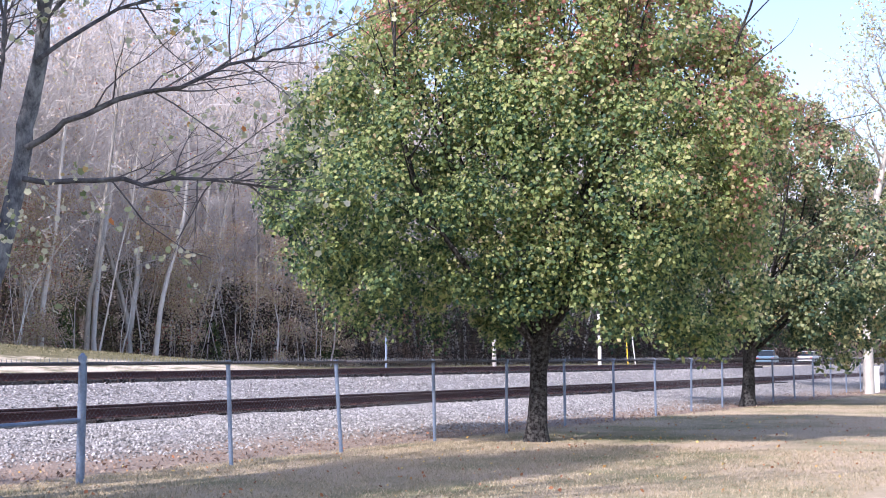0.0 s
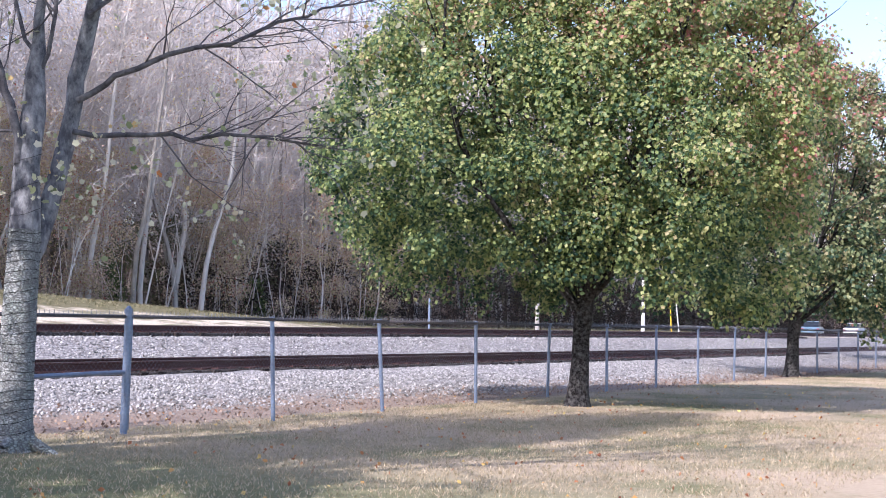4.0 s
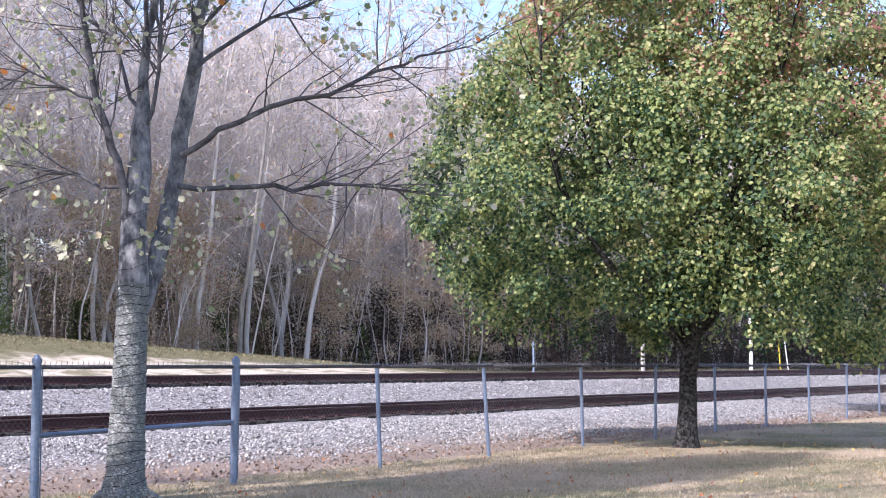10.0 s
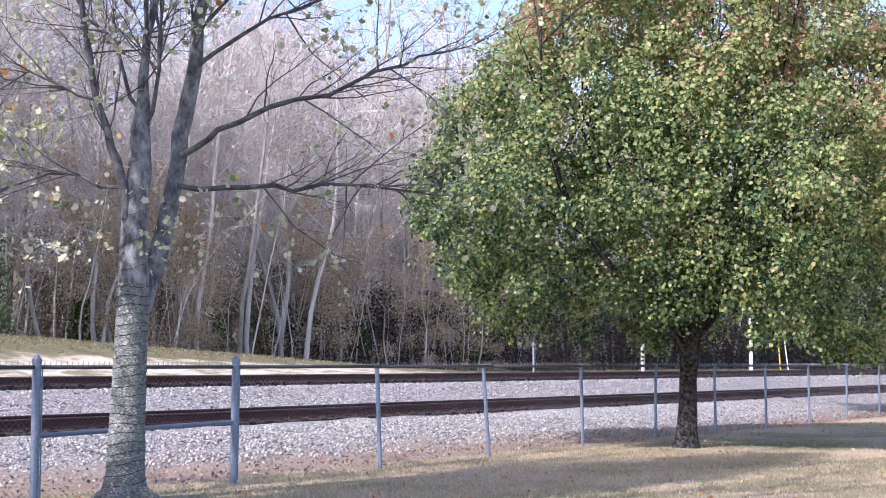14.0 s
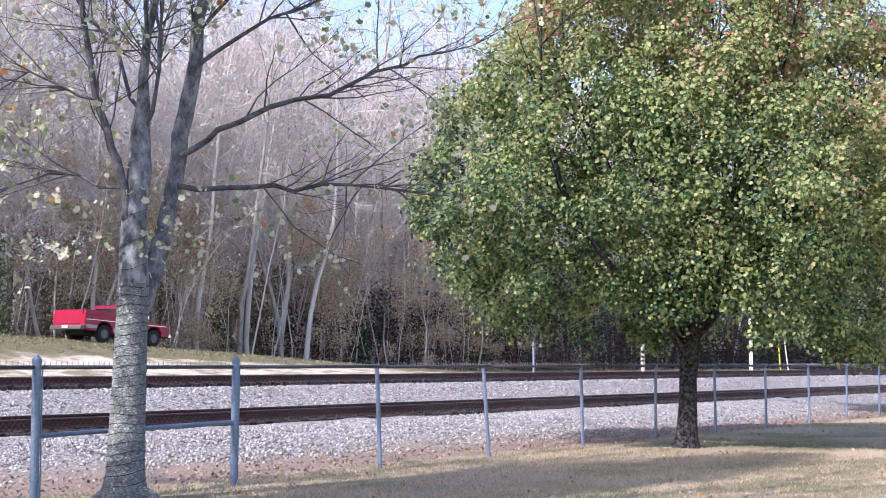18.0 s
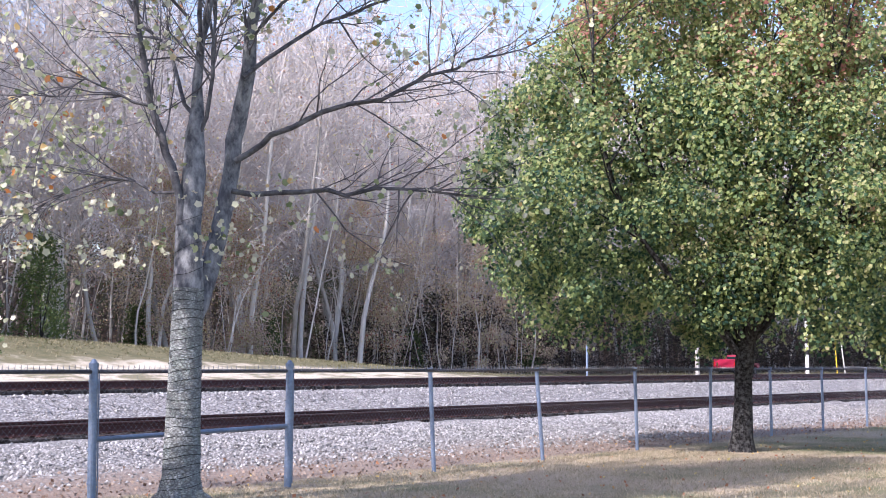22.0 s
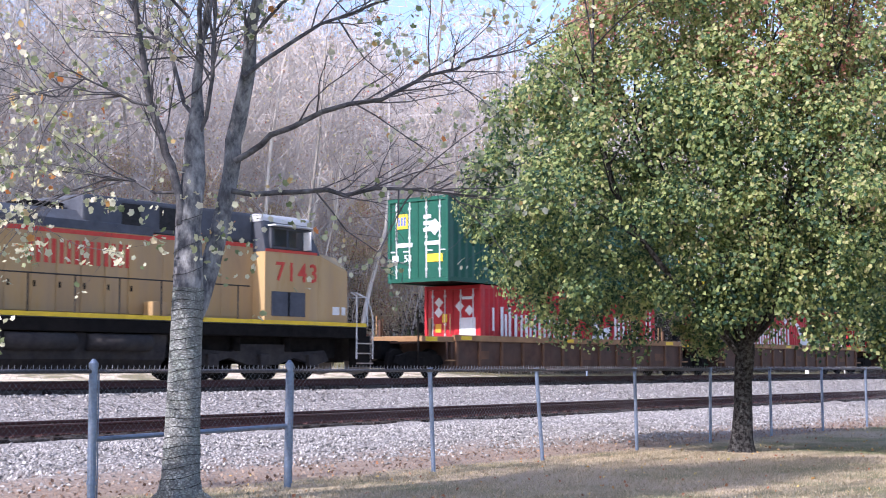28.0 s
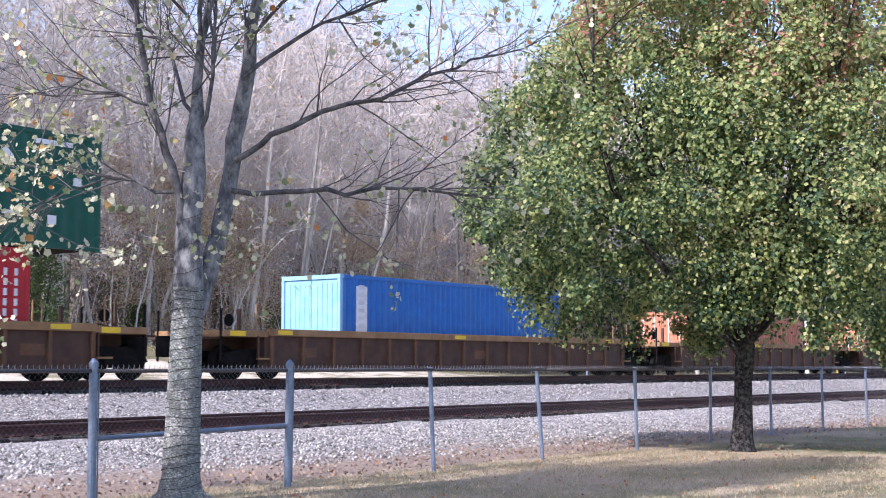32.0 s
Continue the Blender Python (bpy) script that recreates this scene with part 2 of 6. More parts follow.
def ground_material():
    """Bands across the railway: lawn, littered verge, ballast, weeds, pale sand, dry grass, leaf litter."""
    ma, nd, lk, bs = nodes_of("ground")
    co = nd.new("ShaderNodeTexCoord").outputs["Object"]
    big = noise_tex(nd, lk, co, 0.35, 5, 0.65)
    mid = noise_tex(nd, lk, co, 1.7, 5, 0.7)
    fine = noise_tex(nd, lk, co, 14.0, 6, 0.75)
    sep = nd.new("ShaderNodeSeparateXYZ")
    lk.new(co, sep.inputs[0])

    def mathn(op, a, b):
        m = nd.new("ShaderNodeMath")
        m.operation = op
        for k, v in enumerate((a, b)):
            if isinstance(v, (int, float)):
                m.inputs[k].default_value = v
            else:
                lk.new(v, m.inputs[k])
        return m.outputs[0]

    wob = mathn("MULTIPLY", mathn("SUBTRACT", mid.outputs[0], 0.5), 1.6)
    wob2 = mathn("MULTIPLY", mathn("SUBTRACT", big.outputs[0], 0.5), 6.0)
    n_near = mathn("ADD", sep.outputs[1], wob)
    n_far = mathn("ADD", n_near, wob2)

    def band(v, a, b):
        m = nd.new("ShaderNodeMapRange")
        m.interpolation_type = "SMOOTHSTEP"
        m.inputs["From Min"].default_value, m.inputs["From Max"].default_value = a, b
        lk.new(v, m.inputs["Value"])
        return m.outputs[0]

    def two(src, c1, c2, lo=0.35, hi=0.65):
        r = ramp(nd, [(lo, c1), (hi, c2)])
        lk.new(src.outputs[0], r.inputs[0])
        return r.outputs[0]

    dry = two(fine, (0.38, 0.295, 0.205), (0.54, 0.435, 0.315), 0.25, 0.75)
    green = two(fine, (0.12, 0.14, 0.06), (0.22, 0.225, 0.105), 0.3, 0.7)
    lawn_fac = two(big, (0.0,) * 3, (0.85,) * 3, 0.43, 0.64)
    # the turf is greener round the foot of the bare tree
    lush = mathn("MULTIPLY", band(mathn("ADD", sep.outputs[0], wob), 13.5, 8.5), 0.9)
    lawn = mix(nd, lk, mathn("MAXIMUM", lawn_fac, lush), dry, green)
    verge = two(fine, (0.17, 0.12, 0.09), (0.40, 0.32, 0.26), 0.3, 0.7)
    vo = nd.new("ShaderNodeTexVoronoi")
    vo.inputs["Scale"].default_value = 16.0
    lk.new(co, vo.inputs["Vector"])
    bw = nd.new("ShaderNodeRGBToBW")
    lk.new(vo.outputs["Color"], bw.inputs[0])
    st = ramp(nd, [(0.15, (0.22, 0.205, 0.195)), (0.5, (0.38, 0.36, 0.345)), (0.85, (0.53, 0.505, 0.485))])
    lk.new(bw.outputs[0], st.inputs[0])
    crack = ramp(nd, [(0.3, (1, 1, 1)), (0.8, (0.4, 0.39, 0.39))])
    lk.new(vo.outputs["Distance"], crack.inputs[0])
    stone = mix(nd, lk, 1.0, st.outputs[0], crack.outputs[0], "MULTIPLY")
    weeds = two(mid, (0.20, 0.17, 0.10), (0.42, 0.36, 0.25))
    drift = noise_tex(nd, lk, co, 0.8, 5, 0.7, (0.45, 1.0, 1.0))
    sand = two(drift, (0.25, 0.225, 0.14), (0.64, 0.55, 0.43), 0.43, 0.53)
    straw = two(mid, (0.105, 0.105, 0.052), (0.23, 0.20, 0.118), 0.3, 0.7)
    litter = two(mid, (0.06, 0.045, 0.035), (0.14, 0.095, 0.065))
    c = mix(nd, lk, band(n_near, 12.3, 12.9), lawn, verge)
    c = mix(nd, lk, band(n_near, 13.9, 16.3), c, stone)
    c = mix(nd, lk, band(n_near, 32.2, 33.2), c, weeds)
    c = mix(nd, lk, band(n_near, 33.4, 34.6), c, sand)
    c = mix(nd, lk, band(n_far, 39.6, 41.2), c, straw)
    c = mix(nd, lk, band(n_near, 51.0, 54.0), c, litter)
    lk.new(c, bs.inputs["Base Color"])
    bs.inputs["Roughness"].default_value = 0.95
    bs.inputs["Specular IOR Level"].default_value = 0.15
    bp = nd.new("ShaderNodeBump")
    bp.inputs["Strength"].default_value, bp.inputs["Distance"].default_value = 0.6, 0.03
    hgt = mix(nd, lk, band(n_near, 13.4, 14.6), fine.outputs[0], crack.outputs[0])
    lk.new(hgt, bp.inputs["Height"])
    lk.new(bp.outputs[0], bs.inputs["Normal"])
    return ma


M_GROUND = ground_material()
M_RAIL = surf("rusty_rail", (0.06, 0.026, 0.027), (0.11, 0.05, 0.047), 30, 0.75, 0.25, bump=0.3)
M_RAILTOP = surf("worn_rail_head", (0.22, 0.19, 0.17), (0.36, 0.32, 0.29), 20, 0.38, 0.9, bump=0.05)
M_TIE = surf("creosoted_timber", (0.018, 0.013, 0.012), (0.045, 0.033, 0.028), 8, 0.9, bump=0.5, bump_scale=25, stretch=(1, 6, 6), rnd=0.4)
M_DARKBALLAST = surf("dark_ballast", (0.02, 0.017, 0.016), (0.07, 0.06, 0.055), 14, 0.95, dirt=(0.2, 0.19, 0.18), dirt_amount=0.3, dirt_scale=6, bump=1.0, bump_scale=25)
M_GALV = surf("galvanised_steel", (0.16, 0.215, 0.31), (0.25, 0.315, 0.42), 22, 0.45, 0.55, dirt=(0.16, 0.12, 0.1), dirt_amount=0.35, dirt_scale=5, bump=0.06)
M_OLDPOST = surf("weathered_post", (0.12, 0.135, 0.16), (0.19, 0.205, 0.235), 20, 0.55, 0.45, dirt=(0.15, 0.11, 0.085), dirt_amount=0.5, dirt_scale=4, bump=0.06)
M_WEATHERED = surf("weathered_rail", (0.07, 0.068, 0.075), (0.13, 0.125, 0.135), 12, 0.55, 0.4, dirt=(0.12, 0.08, 0.06), dirt_amount=0.5, dirt_scale=3, bump=0.08)
M_WIRE = surf("chain_wire", (0.22, 0.23, 0.25), (0.36, 0.37, 0.39), 15, 0.5, 0.5, bump=0)
M_SMOOTHBARK = surf("smooth_bark", (0.06, 0.06, 0.072), (0.155, 0.155, 0.17), 11, 0.9, dirt=(0.5, 0.5, 0.5), dirt_amount=0.75, dirt_scale=9, bump=0.6, bump_scale=22, stretch=(1, 1, 0.55), spec=0.15)
M_LIMB = surf("limb_bark", (0.045, 0.042, 0.048), (0.12, 0.115, 0.125), 14, 0.92, dirt=(0.4, 0.4, 0.4), dirt_amount=0.4, dirt_scale=6, bump=0.4, bump_scale=30, spec=0.15)
# near-black bark: the shade under the pear's crown is put into this colour
M_DARKBARK = surf("shaded_bark", (0.008, 0.007, 0.008), (0.024, 0.021, 0.021), 8, 0.95, spec=0.1, dirt=(0.32, 0.32, 0.30), dirt_amount=0.35, dirt_scale=17, bump=1.0, bump_scale=25)
M_ASPHALT = surf("worn_asphalt", (0.045, 0.043, 0.044), (0.085, 0.08, 0.078), 9, 0.9, dirt=(0.16, 0.14, 0.12), dirt_amount=0.35, dirt_scale=0.6, bump=0.4)
# deep trunks darkened, edge trunks lightened: the wood's shade and sun in the bark colours
M_DEEPBARK = surf("shaded_wood_bark", (0.17, 0.145, 0.128), (0.40, 0.35, 0.31), 2.5, 0.95, bump=0, stretch=(1, 1, 0.3))
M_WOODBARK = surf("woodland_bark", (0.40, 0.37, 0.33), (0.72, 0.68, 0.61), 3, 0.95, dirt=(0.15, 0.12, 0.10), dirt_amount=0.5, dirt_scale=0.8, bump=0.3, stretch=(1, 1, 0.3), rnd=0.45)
M_PALEBARK = surf("sunlit_bark", (0.56, 0.52, 0.47), (0.84, 0.80, 0.74), 3, 0.9, dirt=(0.3, 0.25, 0.21), dirt_amount=0.6, dirt_scale=0.8, bump=0.2, stretch=(1, 1, 0.3))
M_TWIG = surf("woodland_twig", (0.41, 0.382, 0.37), (0.61, 0.565, 0.545), 1.2, 0.95, bump=0)
# leaves yellow and lighten toward the top and +x side, partly as painted sunlight
M_LEAF = leaf_mat("pear_leaf", [(0.0, (0.026, 0.066, 0.044)), (0.2, (0.066, 0.128, 0.07)), (0.42, (0.19, 0.27, 0.112)), (0.66, (0.41, 0.475, 0.175)),
                                (0.86, (0.55, 0.52, 0.26)), (0.955, (0.53, 0.37, 0.26)), (1.0, (0.56, 0.23, 0.2))], 0.45, 0.5, patch=0.8, turning=0.25, spread=0.78, side=0.5)
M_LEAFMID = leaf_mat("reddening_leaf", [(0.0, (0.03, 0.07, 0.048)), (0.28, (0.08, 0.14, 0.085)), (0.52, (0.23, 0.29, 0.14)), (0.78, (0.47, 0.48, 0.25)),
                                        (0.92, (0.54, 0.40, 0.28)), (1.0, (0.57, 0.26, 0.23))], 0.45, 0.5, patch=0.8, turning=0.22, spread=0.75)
M_LEAFRED = leaf_mat("turning_leaf", [(0.0, (0.09, 0.13, 0.05)), (0.35, (0.21, 0.24, 0.09)), (0.65, (0.38, 0.34, 0.16)), (0.88, (0.44, 0.31, 0.18)), (1.0, (0.42, 0.17, 0.11))], 0.45, 0.3, patch=0.4)
M_GREYTWIG = surf("grey_twig", (0.075, 0.07, 0.076), (0.17, 0.16, 0.165), 8, 0.9, bump=0)
M_PALELEAF = leaf_mat("pale_autumn_leaf", [(0.0, (0.18, 0.23, 0.10)), (0.15, (0.42, 0.47, 0.24)), (0.45, (0.68, 0.67, 0.46)), (0.9, (0.76, 0.71, 0.54)), (0.96, (0.66, 0.46, 0.18)), (0.99, (0.62, 0.22, 0.06))], 0.4, 0.4)
M_WOODLEAF = leaf_mat("woodland_leaf", [(0.0, (0.40, 0.28, 0.23)), (0.35, (0.58, 0.45, 0.35)), (0.65, (0.66, 0.55, 0.41)), (0.88, (0.62, 0.54, 0.27)), (0.97, (0.30, 0.32, 0.12)), (1.0, (0.45, 0.13, 0.10))], 0.7, 0.3, patch=0.9)
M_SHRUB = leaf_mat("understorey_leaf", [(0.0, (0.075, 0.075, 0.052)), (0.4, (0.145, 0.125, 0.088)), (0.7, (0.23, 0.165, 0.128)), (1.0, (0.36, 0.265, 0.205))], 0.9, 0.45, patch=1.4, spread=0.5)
M_BRUSH = leaf_mat("brown_brush_leaf", [(0.0, (0.13, 0.095, 0.08)), (0.4, (0.23, 0.16, 0.125)), (0.7, (0.33, 0.235, 0.18)), (0.93, (0.45, 0.34, 0.25)), (1.0, (0.40, 0.12, 0.09))], 0.9, 0.35, patch=1.2, spread=0.6)
M_EVERGREEN = leaf_mat("evergreen_brush_leaf", [(0.0, (0.045, 0.06, 0.035)), (0.45, (0.10, 0.12, 0.06)), (0.8, (0.17, 0.18, 0.085)), (1.0, (0.3, 0.26, 0.13))], 0.6, 0.3, patch=1.0, spread=0.6)
# bramble tones held near black to paint the shade under the trees
M_BRAMBLE = leaf_mat("shaded_bramble_leaf", [(0.0, (0.022, 0.022, 0.02)), (0.4, (0.042, 0.036, 0.032)), (0.75, (0.075, 0.052, 0.044)), (1.0, (0.13, 0.08, 0.062))], 0.9, 0.3, patch=1.2, spread=0.6)
M_BANKGRASS = leaf_mat("bank_straw", [(0.0, (0.16, 0.165, 0.08)), (0.5, (0.27, 0.24, 0.14)), (1.0, (0.38, 0.33, 0.21))], 0.8, 0.4)
M_GRASS = leaf_mat("mown_grass", [(0.0, (0.22, 0.20, 0.11)), (0.3, (0.35, 0.285, 0.18)), (0.7, (0.48, 0.39, 0.265)), (1.0, (0.58, 0.48, 0.34))], 0.8, 0.2)
M_LITTER = leaf_mat("brown_litter", [(0.0, (0.13, 0.08, 0.055)), (0.5, (0.26, 0.18, 0.13)), (1.0, (0.42, 0.33, 0.26))], 0.8, 0.1)
M_FALLEN = leaf_mat("fallen_leaf", [(0.0, (0.25, 0.09, 0.05)), (0.5, (0.42, 0.18, 0.08)), (0.8, (0.6, 0.36, 0.12)), (1.0, (0.7, 0.55, 0.2))], 0.6, 0.15)
M_STONE = leaf_mat("ballast_stone", [(0.0, (0.14, 0.134, 0.128)), (0.35, (0.27, 0.258, 0.248)), (0.75, (0.39, 0.374, 0.36)), (1.0, (0.54, 0.52, 0.505))], 0.85, 0.0)
M_BLACK = surf("black_rubber", (0.012, 0.012, 0.012), (0.03, 0.03, 0.03), 10, 0.8, bump=0.1)
M_UNDER = surf("sooty_underframe", (0.006, 0.006, 0.006), (0.014, 0.013, 0.013), 4, 0.95, 0.0, spec=0.1, dirt=(0.03, 0.024, 0.02), dirt_amount=0.4, dirt_scale=1.0, bump=0.2)
M_WHITE = surf("white_paint", (0.70, 0.70, 0.68), (0.82, 0.82, 0.80), 5, 0.5, dirt=(0.4, 0.37, 0.33), dirt_amount=0.4, dirt_scale=2, bump=0.05)


def bark_mat():
    """Upright scaly plates with dark furrows and pale green-grey lichen."""
    ma, nd, lk, bs = nodes_of("scaly_bark")
    co = nd.new("ShaderNodeTexCoord").outputs["Object"]
    mp = nd.new("ShaderNodeMapping")
    mp.inputs["Scale"].default_value = (0.7, 0.7, 1.25)
    lk.new(co, mp.inputs[0])
    wob = noise_tex(nd, lk, mp.outputs[0], 9, 3, 0.6)
    add = nd.new("ShaderNodeVectorMath")
    add.operation = "MULTIPLY_ADD"
    add.inputs[1].default_value = (0.09, 0.09, 0.09)
    lk.new(wob.outputs["Color"], add.inputs[0])
    lk.new(mp.outputs[0], add.inputs[2])
    vo = nd.new("ShaderNodeTexVoronoi")
    vo.feature = "DISTANCE_TO_EDGE"
    vo.inputs["Scale"].default_value = 34
    lk.new(add.outputs[0], vo.inputs["Vector"])
    crack = ramp(nd, [(0.0, (0.0,) * 3), (0.16, (1.0,) * 3)])
    lk.new(vo.outputs["Distance"], crack.inputs[0])
    n1 = noise_tex(nd, lk, co, 13, 5, 0.7)
    plate = ramp(nd, [(0.3, (0.2, 0.205, 0.2)), (0.5, (0.33, 0.34, 0.325)), (0.7, (0.58, 0.59, 0.57))])
    lk.new(n1.outputs[0], plate.inputs[0])
    n2 = noise_tex(nd, lk, co, 3.5, 4, 0.7)
    lich = ramp(nd, [(0.48, (0, 0, 0)), (0.62, (0.5,) * 3)])
    lk.new(n2.outputs[0], lich.inputs[0])
    col = mix(nd, lk, lich.outputs[0], plate.outputs[0], (0.30, 0.36, 0.31))
    col = mix(nd, lk, crack.outputs[0], (0.17, 0.17, 0.165), col)
    lk.new(col, bs.inputs["Base Color"])
    bs.inputs["Roughness"].default_value = 0.95
    bp = nd.new("ShaderNodeBump")
    bp.inputs["Strength"].default_value, bp.inputs["Distance"].default_value = 0.9, 0.02
    lk.new(crack.outputs[0], bp.inputs["Height"])
    lk.new(bp.outputs[0], bs.inputs["Normal"])
    return ma


M_BARK = bark_mat()


def glass_mat(name, tint=(0.02, 0.025, 0.03)):
    ma, nd, lk, bs = nodes_of(name)
    bs.inputs["Base Color"].default_value = (*tint, 1)
    bs.inputs["Roughness"].default_value, bs.inputs["IOR"].default_value = 0.05, 1.5
    bs.inputs["Specular IOR Level"].default_value = 0.8
    return ma


M_GLASS = glass_mat("dark_glass")


# ---- ground: one sheet to the horizon, in the railway's frame ----
def build_ground():
    ss = np.concatenate([[-3000, -1200, -500, -200, -100], np.arange(-60, 0, 4), np.arange(0, 110, 0.9), np.arange(110, 240, 6), [300, 500, 1000, 2000, 3500]])
    ns = np.concatenate([[-3000, -1000, -300, -100, -50], np.arange(-30, 4, 1.5), np.arange(4, 36, 0.4), np.arange(36, 60, 1.0), np.arange(60, 140, 5), [200, 400, 1000, 2500, 4000]])
    g, h = np.meshgrid(ss, ns, indexing="ij")
    z = ground_z(g, h)
    rng = np.random.default_rng(3)
    z = z + np.where((h > 13) & (h < 60), rng.normal(0, 0.018, z.shape), rng.normal(0, 0.006, z.shape))
    v = np.stack([g, h, z], -1).reshape(-1, 3)
    a, b = len(ss), len(ns)
    i, j = np.meshgrid(np.arange(a - 1), np.arange(b - 1), indexing="ij")
    k = (i * b + j).ravel()
    f = np.stack([k, k + b, k + b + 1, k + 1], 1)
    return tagged(put("ground", raw_mesh("ground", v, f, True), M_GROUND, m=at_track(0, 0)),
                  "dry tan lawn, grey ballast, pale sand and leaf litter", "ground", kind="structure")


build_ground()


def scatter(name, label, category, v, f, material, m):
    return tagged(put(name, raw_mesh(name, v, f), material, m=m), label, category, kind="stuff")


def build_stones():
    """Loose ballast: eight-sided stones over the shoulder of the near track and between the tracks."""
    rng = np.random.default_rng(11)
    s = np.concatenate([rng.uniform(4, 44, 34000), rng.uniform(44, 90, 6000), rng.uniform(10, 80, 20000)])
    n = np.concatenate([rng.triangular(13.4, 18.0, 19.5, 40000), rng.uniform(22.0, 27.9, 20000)])
    k = len(s)
    r = rng.uniform(0.016, 0.036, (k, 1)) * (1 + 0.3 * (n[:, None] > 21))
    c = np.stack([s, n, ground_z(s, n) + r[:, 0] * 0.35], 1)
    o = np.array([[1, 0, 0], [0, 1, 0], [-1, 0, 0], [0, -1, 0], [0, 0, 0.8], [0, 0, -0.8]], float)
    v = o[None] * rng.uniform(0.6, 1.35, (k, 6, 1))
    th = rng.uniform(0, 6.28, k)
    x = v[..., 0] * np.cos(th)[:, None] - v[..., 1] * np.sin(th)[:, None]
    y = v[..., 0] * np.sin(th)[:, None] + v[..., 1] * np.cos(th)[:, None]
    z = v[..., 2] + 0.4 * x * rng.normal(0, 1, (k, 1))
    v = (np.stack([x, y, z], -1) * r[:, None] + c[:, None]).reshape(-1, 3)
    t = np.array([[0, 1, 4], [1, 2, 4], [2, 3, 4], [3, 0, 4], [1, 0, 5], [3, 2, 5]])
    f = (np.arange(k)[:, None, None] * 6 + t[None]).reshape(-1, 3)
    scatter("ballast", "pale grey crushed stone ballast beside the rails", "ballast", v, f, M_STONE, at_track(0, 0))


build_stones()


def build_grass():
    rng = np.random.default_rng(5)
    s = np.concatenate([rng.uniform(0, 22, 80000), rng.uniform(10, 60, 50000)])
    n = np.concatenate([rng.uniform(3.5, 12.5, 80000), rng.uniform(5.0, 12.6, 50000)])
    k = len(s)
    c = np.stack([s, n, ground_z(s, n)], 1)
    a = rng.normal(0, 1, (k, 3)) * [0.6, 0.6, 0] + [0, 0, 1.0]
    hgt = rng.uniform(0.014, 0.042, (k, 1))
    w = rng.normal(0, 1, (k, 3)) * [1, 1, 0]
    w = w / (np.linalg.norm(w, axis=1)[:, None] + 1e-9) * 0.006
    v = np.stack([c - w, c + w, c + a * hgt], 1).reshape(-1, 3)
    f = np.arange(3 * k).reshape(-1, 3)
    scatter("grass", "short dry tan lawn grass with greener patches", "grass", v, f, M_GRASS, at_track(0, 0))
    # weeds on the bank behind the far track
    s = rng.uniform(15, 130, 60000)
    n = rng.triangular(40.5, 48, 53, 60000)
    c = np.stack([s, n, ground_z(s, n)], 1)
    a = rng.normal(0, 1, (60000, 3)) * [0.8, 0.8, 0] + [0, 0, 1.0]
    w = rng.normal(0, 1, (60000, 3)) * [1, 1, 0]
    w = w / (np.linalg.norm(w, axis=1)[:, None] + 1e-9) * 0.03
    v = np.stack([c - w, c + w, c + a * rng.uniform(0.02, 0.12, (60000, 1)) * (1 + 2.2 * step(48.0, 51.5, n))[:, None]], 1).reshape(-1, 3)
    scatter("bank_grass", "rough straw-coloured grass on the bank", "grass", v, np.arange(180000).reshape(-1, 3), M_BANKGRASS, at_track(0, 0))
    # fallen leaves
    s, n = rng.uniform(0, 34, 900), rng.uniform(3.5, 13.8, 900)
    c = np.stack([s, n, ground_z(s, n) + 0.03], 1)
    v, f = leaf_quads(c, 0.05, rng)
    s, n = rng.uniform(2, 60, 5200), rng.triangular(12.2, 13.0, 15.6, 5200)
    c2 = np.stack([s, n, ground_z(s, n) + 0.02], 1)
    v2, f2 = leaf_quads(c2, 0.055, rng)
    scatter("leaf_litter", "brown leaf litter along the foot of the fence", "leaves", v2, f2, M_LITTER, at_track(0, 0))
    scatter("fallen_leaves", "scattered red and orange fallen leaves on the lawn", "leaves", v, f, M_FALLEN, at_track(0, 0))


build_grass()


# ---- railway tracks ----
RAIL = [(-0.07, 0), (0.07, 0), (0.07, 0.012), (0.02, 0.03), (0.012, 0.045), (0.012, 0.13), (0.036, 0.145), (0.036, 0.172), (0.028, 0.18),
        (-0.028, 0.18), (-0.036, 0.172), (-0.036, 0.145), (-0.012, 0.13), (-0.012, 0.045), (-0.02, 0.03), (-0.07, 0.012)]


